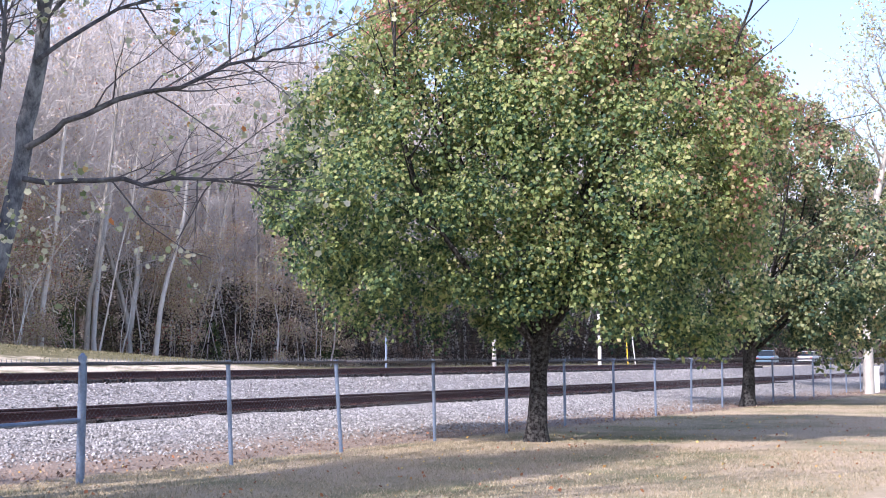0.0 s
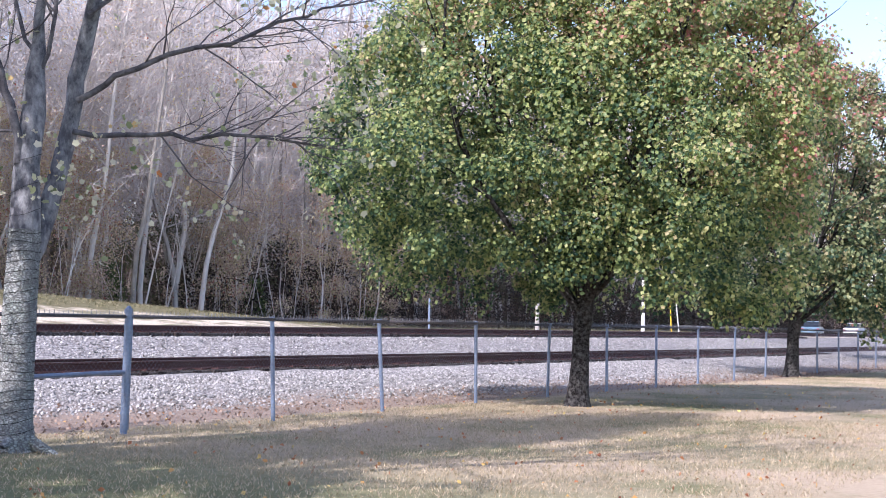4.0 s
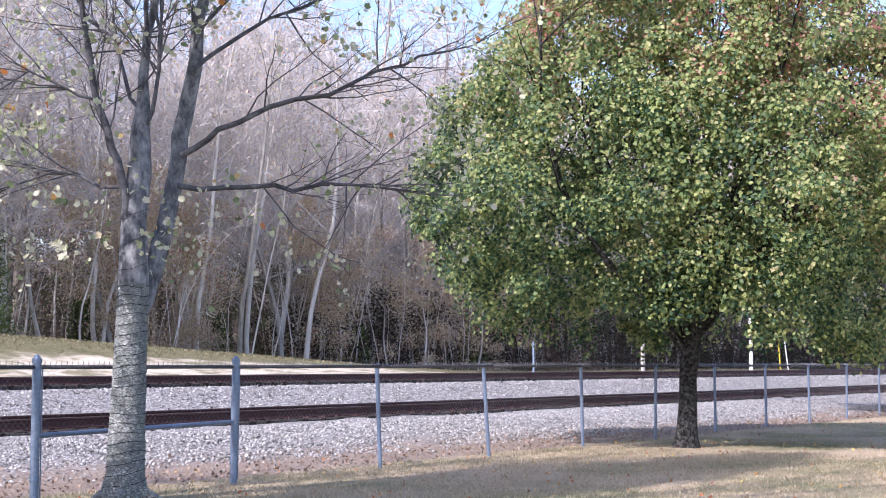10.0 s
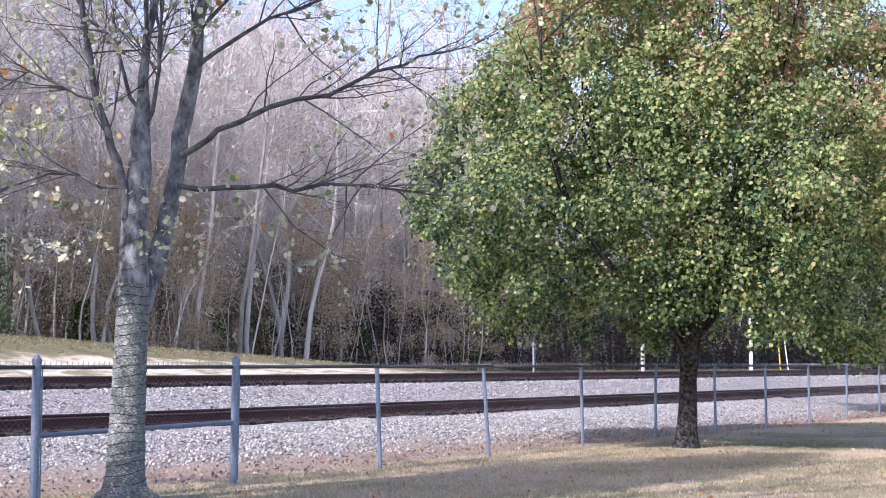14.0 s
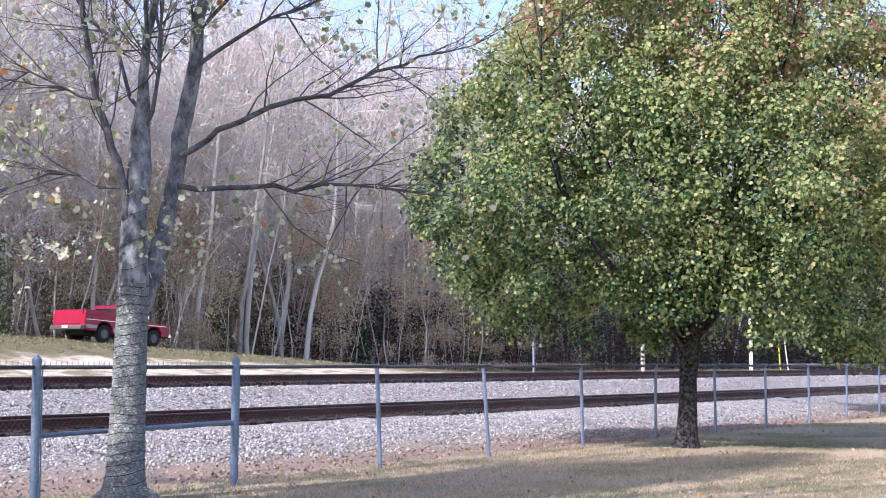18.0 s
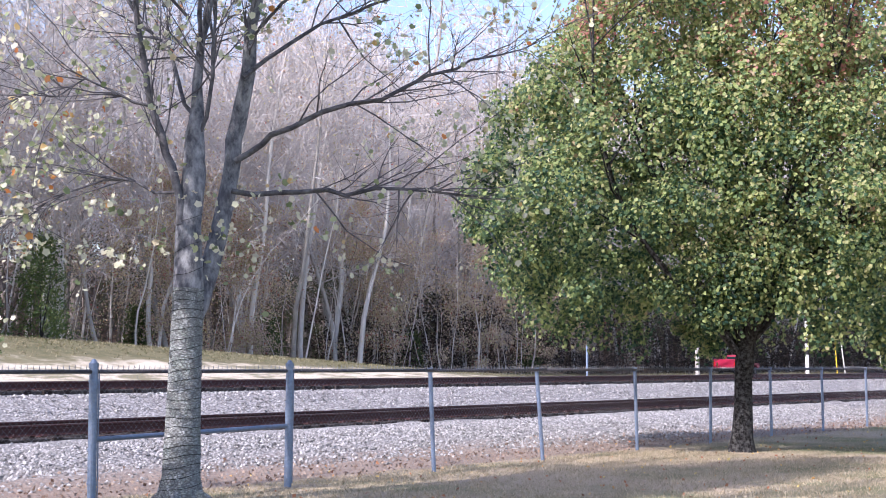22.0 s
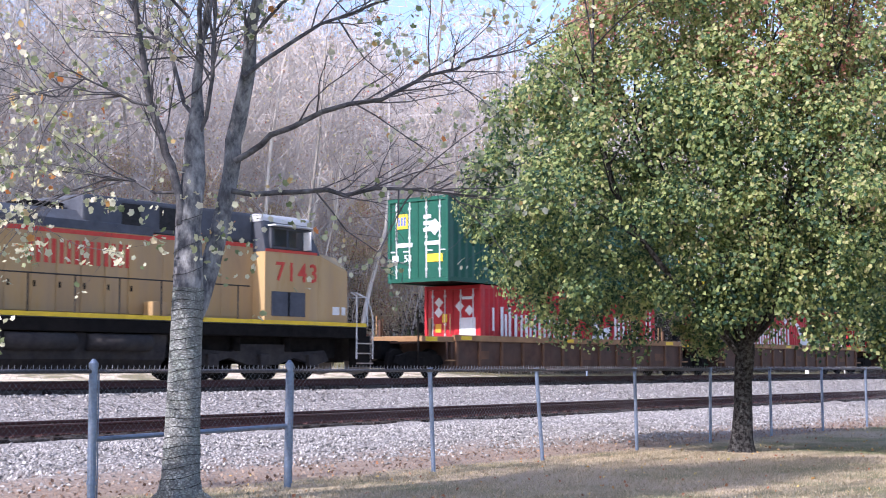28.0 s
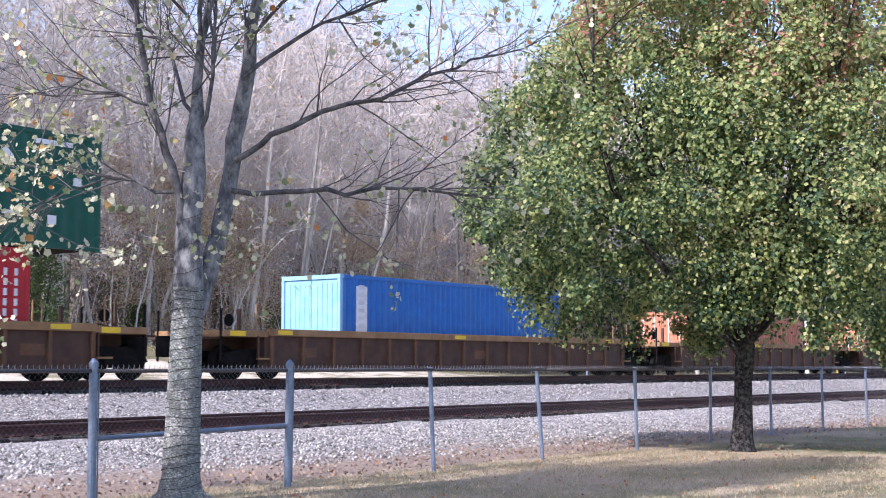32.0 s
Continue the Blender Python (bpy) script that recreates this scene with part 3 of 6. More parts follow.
def build_track(name, n0, top, s_ties, label):
    tr = thing(name, label, "railway track", at_track(0, n0, top - 0.18), kind="structure")
    for y in (-0.755, 0.755):
        r = part("rail", extrude_profile([(a + y, b) for a, b in RAIL], -80, 480), M_RAIL, tr, "rust-brown steel rail")
        part("rail_head", boxed(-80, 480, y - 0.024, y + 0.024, 0.176, 0.182), M_RAILTOP, r, "worn bright running surface")
    # dark ballast fill between the ties, nearly up to their tops
    part("crib_ballast", boxed(s_ties[0], s_ties[1], -1.28, 1.28, -0.2, -0.03, bevel=0.02), M_DARKBALLAST, tr, "dark ballast between the ties")
    tie = boxed(-0.115, 0.115, -1.3, 1.3, -0.19, -0.012, bevel=0.012)
    me = bpy.data.meshes.new("tie")
    tie.to_mesh(me)
    tie.free()
    plate = bpy.data.meshes.new("tie_plate")
    bm = boxed(-0.1, 0.1, -0.18, 0.18, -0.012, 0.006)
    for y in (-0.11, 0.11):
        box(bm, -0.02, 0.02, y - 0.02, y + 0.02, 0.0, 0.03)
    bm.to_mesh(plate)
    bm.free()
    rng = np.random.default_rng(8)
    for i in range(int((s_ties[1] - s_ties[0]) / 0.55)):
        t = put("tie", me, M_TIE, tr, m=pose(s_ties[0] + 0.55 * i + rng.normal(0, 0.02), rng.normal(0, 0.05), 0, rz=rng.normal(0, 0.8)))
        put("tie_plate", plate, M_RAIL, t, m=pose(0, -0.755, 0))
    return tr


build_track("railway_track_near", 20.9, 0.48, (4, 70), "single track of rusty rails on dark timber ties")
build_track("railway_track_far", 29.6, 1.11, (12, 95), "raised main track of rusty rails on dark ties")

# ---- chain-link fence ----
FENCE = pose(-3.62, 14.7, 0, rz=55.1)
PITCH = 3.05


def build_fence():
    fe = thing("chain_link_fence", "grey galvanised chain-link fence with a top rail", "fence", FENCE)
    bm = bmesh.new()
    cyl(bm, (0, 0, -0.2), (0, 0, 1.40), 0.03, seg=10)
    cyl(bm, (0, 0, 1.37), (0, 0, 1.44), 0.04, seg=10)
    line_post = bpy.data.meshes.new("post")
    bm.to_mesh(line_post)
    bm.free()
    bm = bmesh.new()
    cyl(bm, (0, 0, -0.2), (0, 0, 1.46), 0.045, seg=14)
    cyl(bm, (0, 0, 1.44), (0, 0, 1.49), 0.052, seg=14)
    cyl(bm, (0, 0, 1.49), (0, 0, 1.53), 0.045, 0.015, seg=14)
    for z in (0.25, 0.6, 0.95, 1.3):
        cyl(bm, (0, 0, z - 0.012), (0, 0, z + 0.012), 0.052, seg=14)
    cyl(bm, (0.075, 0, 0.05), (0.075, 0, 1.42), 0.008, seg=6)
    end_post = bpy.data.meshes.new("end_post")
    bm.to_mesh(end_post)
    bm.free()
    rng = np.random.default_rng(21)
    for i in range(-3, 24):
        big = i in (0, 1)
        lean = {0: 0.0, 1: -0.6, 2: 2.1, 3: 3.5, 4: 1.0, 5: -0.8}.get(i, rng.normal(0, 0.5))
        slip = -0.13 if i == 3 else 0.0
        put("end_post" if big else "post", end_post if big else line_post, M_GALV if i < 3 else M_OLDPOST, fe, "stout capped terminal post" if big else "",
            m=pose(i * PITCH + slip, 0, 0, rx=-lean * 0.82, ry=-lean * 0.572))
        bm = bmesh.new()
        cyl(bm, (i * PITCH, 0, 1.40), ((i + 1) * PITCH, 0, 1.40), 0.022, seg=8)
        part("top_rail", bm, M_WEATHERED, fe, "weathered dark top rail", smooth=True)
        # woven wire: two families of slanting wires, and the twisted ends that stand above the rail
        x0 = i * PITCH
        lines = []
        pitch_w, hgt = 0.075, 1.42
        for k in range(int(PITCH / pitch_w)):
            x = x0 + k * pitch_w
            for sgn in (1, -1):
                lines.append([(x, 0.03 * sgn * 0.3 - 0.03, 0.03, 0.0011), (x + sgn * hgt, 0.03 * sgn * 0.3 - 0.03, hgt + 0.03, 0.0011)])
        lo, hi = x0, x0 + PITCH
        cut = []
        for a, b in lines:
            d = b[0] - a[0]
            t0, t1 = sorted(((lo - a[0]) / d, (hi - a[0]) / d))
            for sh in (0, PITCH, -PITCH):
                u0, u1 = max(0.0, min(t0, t1) - sh / d), min(1.0, max(t0, t1) - sh / d)
                if u1 - u0 > 0.02:
                    p = [a[0] + d * u0 + sh, a[1], a[2] + hgt * u0, a[3]]
                    q = [a[0] + d * u1 + sh, b[1], a[2] + hgt * u1, b[3]]
                    cut.append([p, q])
        for k in range(int(PITCH / pitch_w)):
            x = x0 + k * pitch_w
            cut.append([(x, -0.03, 1.42, 0.005), (x + 0.006, -0.03, 1.465, 0.003)])
        v, f = tubes(cut, 3)
        put("wire_mesh", raw_mesh("wire_mesh", v, f), M_WIRE, fe, "woven diamond wire mesh with twisted tips")
    bm = bmesh.new()
    cyl(bm, (0, 0, 0.70), (PITCH, 0, 0.74), 0.027, seg=8)
    part("brace_rail", bm, M_GALV, fe, "slanting brace rail between two end posts")
    return fe


build_fence()


# ---- trees ----
def bend(p, way, length, r0, r1, seg, rng, wander=0.12, lift=0.0):
    """A wandering branch from p: rows of x, y, z, radius."""
    way = np.asarray(way, float)
    way = way / np.linalg.norm(way)
    p = np.asarray(p, float)
    rows = [(*p, r0)]
    for i in range(seg):
        way = way + rng.normal(0, wander, 3) + np.array([0, 0, lift])
        way = way / np.linalg.norm(way)
        p = p + way * length / seg
        rows.append((*p, r0 + (r1 - r0) * (i + 1) / seg))
    return rows


def along(rows, u):
    a = np.asarray(rows)
    x = u * (len(a) - 1)
    i = min(int(x), len(a) - 2)
    return a[i] + (a[i + 1] - a[i]) * (x - i), a[i + 1][:3] - a[i][:3]


def sub_branches(parents, per, length, r, seg, rng, spread=0.9, lift=0.05, start=0.25, wander=0.16):
    out = []
    for ln in parents:
        for k in range(per):
            p, w = along(ln, rng.uniform(start, 1.0))
            w = w / (np.linalg.norm(w) + 1e-9)
            d = w + rng.normal(0, spread, 3)
            out.append(bend(p[:3], d, length * rng.uniform(0.5, 1.3), min(r, p[3] * 0.75), r * 0.3, seg, rng, wander, lift))
    return out


def pear_tree(m, seed, scale, trunk_r, leaves, material, label, profile, boughs, size=0.105, drift=(), bark=None, hollow=258.0):
    """A round-crowned pear: short trunk, fan of rising limbs, crown of small leaves gathered in boughs with gaps between."""
    rng = np.random.default_rng(seed)
    tr = thing("pear_tree", label, "tree", m)
    trunk = [(-0.02, 0, -0.1, trunk_r * 1.75), (-0.02, 0, 0.06, trunk_r * 1.4), (-0.01, 0, 0.25, trunk_r * 1.12), (0.02, 0, 0.8, trunk_r * 0.93), (0.03, 0.02, 1.2, trunk_r * 0.9),
             (0.06, 0, 1.55, trunk_r * 1.0), (0.1, 0, 1.85, trunk_r * 0.85)]
    limbs = []
    for k in range(17):
        a = k * 2.4 + rng.uniform(-0.3, 0.3)
        out = rng.uniform(0.25, 1.1)
        limbs.append(bend((0.05, 0, rng.uniform(1.45, 1.9)), (math.cos(a) * out, math.sin(a) * out, 1.0), rng.uniform(4.6, 7.6), trunk_r * rng.uniform(0.22, 0.42), 0.015, 9, rng, 0.08, 0.04))
    subs = sub_branches(limbs, 8, 1.9, 0.022, 4, rng, 0.6)
    twigs = sub_branches(subs, 3, 0.8, 0.008, 2, rng, 0.7)
    v, f = tubes([trunk], 16)
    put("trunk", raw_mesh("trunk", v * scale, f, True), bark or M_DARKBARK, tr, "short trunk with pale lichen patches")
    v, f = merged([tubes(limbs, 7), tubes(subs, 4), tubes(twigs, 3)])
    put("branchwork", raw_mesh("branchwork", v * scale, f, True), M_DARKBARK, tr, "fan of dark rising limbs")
    zs, rs = np.array(profile).T
    zc = rng.uniform(zs[0], zs[-1], boughs * 4)
    rr = np.interp(zc, zs, rs)
    keep = rng.uniform(0, rs.max(), len(zc)) < rr
    zc, rr = zc[keep][:boughs], rr[keep][:boughs]
    k = len(zc)
    a = rng.uniform(0, 2 * np.pi, k)
    u = 1 - rng.uniform(0, 1, k) ** 2.5 * 0.7
    # shallow lobes, and a hem of uneven height that leaves the fork free
    lump = 1 + 0.035 * np.sin(3 * a + zc) + 0.045 * np.sin(5 * a - 1.7 * zc + 1.0) + 0.03 * np.sin(11 * a + 4 * zc)
    raised = np.clip((np.cos(a - radians(hollow - 16)) - 0.15) / 0.4, 0, 1)
    lowered = np.clip((np.cos(a - radians(hollow + 62)) - 0.75) / 0.15, 0, 1)
    hem = 2.02 + 0.35 * raised - 0.7 * lowered * (1 - 0.5 * raised) + 0.13 * np.sin(7 * a) + 0.1 * np.sin(13 * a + 1)
    bare = (zc < hem) | ((rr * u < 1.7) & (zc < 2.35))
    # two lobes with a groove between them, tucked in below where the boughs overhang
    front = np.cos(a - radians(hollow))
    u = u * (1 - 0.3 * np.clip((front - 0.86) / 0.09, 0, 1) * np.clip((7.8 - zc) / 1.5, 0, 1))
    u = u * (1 - 0.3 * np.clip((front - 0.35) / 0.45, 0, 1) * np.clip((3.8 - zc) / 1.4, 0, 1))
    # open pockets between the boughs
    hole = np.sin(2.3 * zc + 1.3) * np.sin(3.1 * a + 0.7 * zc) + 0.6 * np.sin(5.3 * zc - 2.2 * a) > 0.75
    stay = ~bare & ~(hole & (rng.uniform(0, 1, k) < 0.85))
    zc, rr, a, u, lump = zc[stay], rr[stay], a[stay], u[stay], lump[stay]
    k = len(zc)
    rad = np.maximum(rr * u * lump - 0.2, 0.05)
    off = np.interp(zc, *np.array(drift).T) if drift else np.zeros(k)
    c = np.stack([rad * np.cos(a) + off, rad * np.sin(a), zc], 1)
    per = leaves // k
    # leaves sit on the skin of each bough, and lean outwards from it
    d = rng.normal(0, 1, (k * per, 3))
    d /= np.linalg.norm(d, axis=1)[:, None]
    br = np.repeat(rng.uniform(0.16, 0.46, k), per)[:, None]
    pts = np.repeat(c, per, 0) + d * br * rng.uniform(0.35, 1.15, (k * per, 1)) * [1.0, 1.0, 1.05]
    axis = np.repeat(c, per, 0) * [0.25, 0.25, 0]
    face = d * 0.8 + axis / (np.linalg.norm(axis, axis=1)[:, None] + 0.3) * 0.55 + rng.normal(0, 0.55, (k * per, 3)) + [0, 0, 0.35]
    v, f = leaf_quads(pts, size, rng, 0.85, face=face)
    put("crown", raw_mesh("crown", v * scale, f), material, tr, "rounded crown of green and yellowing leaves")
    return tr


PROFILE = [(1.25, 2.2), (1.6, 3.0), (2.0, 3.6), (2.8, 4.15), (3.6, 4.45), (4.8, 4.4), (5.8, 4.2), (6.75, 3.85), (7.7, 3.2), (8.7, 2.3), (9.6, 1.2), (10.2, 0.2)]
DRIFT = ((1.3, 0.5), (2.0, 0.0), (3.0, -0.35), (3.7, -0.45), (4.8, 0.0), (6.0, 0.2), (7.5, 0.2), (10.0, 0.2))
pear_tree(pose(5.11, 24.3, 0), 31, 1.0, 0.168, 230000, M_LEAF, "broad pear tree with green and yellowing crown", PROFILE, 1700, 0.076, DRIFT)
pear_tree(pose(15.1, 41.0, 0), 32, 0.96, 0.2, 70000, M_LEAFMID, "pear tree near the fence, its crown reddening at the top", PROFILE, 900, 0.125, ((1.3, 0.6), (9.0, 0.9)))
# the pale bark here paints sunlight on this trunk
pear_tree(pose(27.6, 60.0, 0, rz=60), 33, 1.0, 0.15, 36000, M_LEAFRED, "pear tree with a crown turning rust red, its trunk coloured pale as sunlit", PROFILE, 600, 0.15, bark=M_WOODBARK)


# the next tree of the row, whose shade lies on the lawn
pear_tree(pose(-8.9, 5.4, 0, rz=200), 34, 0.98, 0.19, 26000, M_LEAF, "pear tree with thinning crown at the row's end", PROFILE, 480, 0.14)


# an added tall thin-crowned tree, out of view, that streaks the lawn with shade
TALL = [(3.8, 0.4), (4.6, 0.85), (6.5, 1.0), (8.2, 0.75), (9.0, 0.2)]
pear_tree(pose(-6.7, 8.35, 0), 35, 1.7, 0.13, 9000, M_LEAF, "unseen tall narrow tree added to shade the lawn", TALL, 300, 0.1)


stirring = []


def sweetgum():
    """The nearly bare tree by the fence, with string lights wound round its trunk."""
    rng = np.random.default_rng(40)
    tr = thing("bare_tree", "nearly bare grey tree with a few pale leaves", "tree", pose(-2.74, 14.97, 0))
    lower = [(-0.02, 0, -0.1, 0.34), (-0.02, 0, 0.06, 0.26), (-0.01, 0, 0.3, 0.205), (0.0, 0, 0.8, 0.188), (0.02, 0, 1.6, 0.172), (0.04, 0, 2.28, 0.165)]
    upper = [(0.04, 0, 2.26, 0.163), (0.035, 0, 2.6, 0.152), (0.03, 0, 2.95, 0.136), (0.08, 0.02, 3.48, 0.128), (0.08, 0.03, 3.95, 0.1), (0.1, 0.04, 4.35, 0.06), (0.12, 0.04, 4.75, 0.046), (0.22, 0.05, 5.4, 0.042), (0.2, 0.1, 7.5, 0.025), (0.25, 0.1, 9.0, 0.01)]
    v, f = tubes([lower], 16)
    put("trunk", raw_mesh("trunk", v, f, True), M_BARK, tr, "scaly grey-green lower trunk")
    roots = [bend((0.1 * math.cos(a), 0.1 * math.sin(a), 0.14), (math.cos(a), math.sin(a), -0.3), 0.3 + 0.4 * (k == 0), 0.085, 0.02, 4, rng, 0.06) for k, a in enumerate((-0.35, 0.9, 2.4, 3.6, 4.6))]
    for ln in roots:
        v, f = tubes([ln], 8)
        put("root", raw_mesh("root", v, f, True), M_BARK, tr)
    lead = [(0.05, 0.08, 1.8, 0.07), (0.13, 0.17, 2.1, 0.1), (0.22, 0.25, 2.5, 0.108), (0.32, 0.31, 2.95, 0.1), (0.42, 0.33, 3.5, 0.09), (0.51, 0.28, 4.1, 0.092), (0.64, 0.15, 4.7, 0.078), (0.73, 0.0, 5.3, 0.062), (0.9, -0.1, 6.2, 0.035), (1.0, -0.1, 7.4, 0.012)]
    limbs = [
        [(0.46, 0.18, 3.34, 0.05), (1.2, 0.2, 3.33, 0.045), (2.0, 0.3, 3.38, 0.036), (3.1, 0.35, 3.3, 0.012)],
        [(0.5, 0.15, 3.66, 0.058), (0.9, 0, 3.92, 0.052), (1.46, -0.15, 4.14, 0.046), (2.37, -0.2, 4.41, 0.034), (3.04, -0.1, 4.71, 0.022), (3.9, 0, 5.0, 0.008)],
        [(0.6, 0, 4.55, 0.045), (1.4, 0.3, 5.2, 0.03), (2.4, 0.5, 5.6, 0.015), (3.2, 0.6, 5.8, 0.006)],
        [(-0.04, -0.08, 2.95, 0.085), (-0.13, -0.12, 3.57, 0.075), (-0.3, -0.15, 4.05, 0.066), (-0.42, -0.2, 4.66, 0.055), (-0.5, -0.3, 5.3, 0.045), (-0.8, -0.4, 6.4, 0.012)],
        [(-0.1, 0, 3.3, 0.03), (-0.9, 0.1, 3.45, 0.02), (-1.7, 0.1, 3.05, 0.007)],
        [(-0.3, -0.1, 4.2, 0.03), (-1.0, -0.4, 4.45, 0.018), (-1.9, -0.5, 4.1, 0.006)],
        [(0.1, 0, 4.1, 0.04), (-0.3, 0.5, 5.0, 0.03), (-1.2, 0.9, 5.9, 0.012)],
        [(0.15, 0, 4.8, 0.04), (0.2, -0.6, 5.8, 0.03), (0.5, -1.1, 6.8, 0.01)],
        [(0.12, 0, 3.9, 0.04), (0.3, -0.2, 4.8, 0.032), (0.22, -0.3, 6.2, 0.012)],
        [(0.7, 0, 5.0, 0.035), (1.5, -0.4, 6.0, 0.022), (2.4, -0.6, 6.7, 0.008)],
        [(0.0, 0, 5.2, 0.03), (-0.9, -0.2, 6.2, 0.02), (-2.0, -0.4, 6.6, 0.006)],
    ]
    limbs = [[(x, y, z, r * 0.62) for x, y, z, r in ln] for ln in limbs]
    limbs = [crook(ln, rng, 0.045) for ln in limbs]
    upper, lead = upper[:4] + crook(upper[4:], rng, 0.025), lead[:4] + crook(lead[4:], rng, 0.025)
    for ln in (upper, lead):
        v, f = tubes([ln], 12)
        put("stem", raw_mesh("stem", v, f, True), M_SMOOTHBARK, tr, "smooth grey stem with pale lichen")
    for ln in limbs:
        v, f = tubes([ln], 7)
        put("limb", raw_mesh("limb", v, f, True), M_LIMB, tr, "dark grey bare limb")
    subs = sub_branches(limbs + [upper[5:], lead[6:]], 20, 1.2, 0.010, 5, rng, 0.5, 0.03, wander=0.13)
    twigs = sub_branches(subs, 6, 0.5, 0.0042, 3, rng, 0.7, 0.02, wander=0.16)
    v, f = merged([tubes(subs, 4), tubes(twigs, 3)])
    put("twigwork", raw_mesh("twigwork", v, f, True), M_GREYTWIG, tr, "thin dark twigs")["kind"] = "stuff"
    tips = np.array([t[-1][:3] for t in twigs] + [s[-1][:3] for s in subs])
    left = tips[tips[:, 0] < 0.1]
    low = left[(left[:, 2] < 4.3)]
    right = tips[tips[:, 0] >= 0.1]
    pts = np.concatenate([left[rng.integers(0, len(left), 360)], low[rng.integers(0, len(low), 200)], right[rng.integers(0, len(right), 420)]])
    pts = np.repeat(pts, 4, 0)
    pts = pts + rng.normal(0, 0.06, pts.shape)
    extra = np.stack([rng.normal(0.5, 0.7, 60), rng.normal(-0.1, 0.35, 60), rng.normal(2.9, 0.32, 60)], 1)
    extra = np.repeat(extra, 3, 0) + rng.normal(0, 0.06, (180, 3))
    pts = np.concatenate([pts, extra])
    spray = (np.floor((pts[:, 0] + 4) / 1.1) * 10 + np.floor(pts[:, 2] / 1.3)).astype(int)
    for key in np.unique(spray):
        own = pts[spray == key]
        mid = own.mean(0)
        v, f = lobed_leaves(own - mid, 0.072, rng)
        ob = put("leaf_spray", raw_mesh("leaf_spray", v, f), M_PALELEAF, tr, "sparse pale yellow and orange leaves", m=pose(*mid))
        ob["kind"] = "stuff"
        stirring.append((ob, tuple(mid)))
    lights = []
    turns, per = 24, 14
    for k in range(turns * per + 1):
        z = float(np.interp(k / (turns * per), [0, 0.88, 1], [0.12, 2.28, 3.05]))
        row = np.array(lower + upper[1:])
        r = np.interp(z, row[:, 2], row[:, 3]) + 0.006
        x = np.interp(z, row[:, 2], row[:, 0])
        a = 2 * math.pi * k / per
        lights.append((x + r * math.cos(a), r * math.sin(a), z + 0.02 * math.sin(a + z * 5) + 0.008 * math.sin(3 * a + z * 9), 0.0026))
    v, f = tubes([lights], 4)
    cord = put("light_string", raw_mesh("light_string", v, f), M_BLACK, None, m=pose(-2.74, 14.97, 0))
    tagged(cord, "dark cord of string lights wound round a trunk", "string lights")
    return tr


bare = sweetgum()


def spikes(lines, width, rng):
    """Fine twigs as single thin slivers."""
    a = np.array([l[0][:3] for l in lines])
    z = np.array([l[-1][:3] for l in lines])
    w = np.cross(z - a, rng.normal(0, 1, a.shape))
    w = w / (np.linalg.norm(w, axis=1)[:, None] + 1e-9) * width
    v = np.stack([a - w, a + w, z], 1).reshape(-1, 3)
    return v, np.arange(len(v)).reshape(-1, 3)


def wood_mesh(seed, height, leaves=460, low=0.3, boughs=24, fork=(6, 7), twig=0.012):
    """A tall thin tree: trunk, branches and twigs, a few last leaves."""
    rng = np.random.default_rng(seed)
    r = height * rng.uniform(0.0062, 0.0098)
    trunk = bend((0, 0, -0.3), (rng.normal(0, 0.04), rng.normal(0, 0.04), 1), height, r, 0.02, 11, rng, 0.075, 0.03)
    limbs = []
    for k in range(boughs):
        u = rng.uniform(low, 0.97)
        p, w = along(trunk, u)
        a = rng.uniform(0, 6.28)
        limbs.append(bend(p[:3], (math.cos(a), math.sin(a), rng.uniform(0.5, 1.3)), height * (1.05 - u) * rng.uniform(0.28, 0.46) + 0.7, p[3] * 0.45, 0.012, 3, rng, 0.12, 0.05))
    subs = sub_branches(limbs, fork[0], 1.9, 0.016, 1, rng, 0.6, 0.06)
    tw = sub_branches(subs, fork[1], 1.3, 0.011, 1, rng, 0.65, 0.05, 0.1)
    tips = np.array([t[-1][:3] for t in tw])
    lv = leaf_quads(tips[rng.integers(0, len(tips), leaves)] + rng.normal(0, 0.15, (leaves, 3)), 0.14, rng)
    return to_tris(*tubes([trunk], 6)), merged([to_tris(*tubes(limbs, 3)), spikes(subs, twig * 1.6, rng), spikes(tw, twig, rng)]), lv


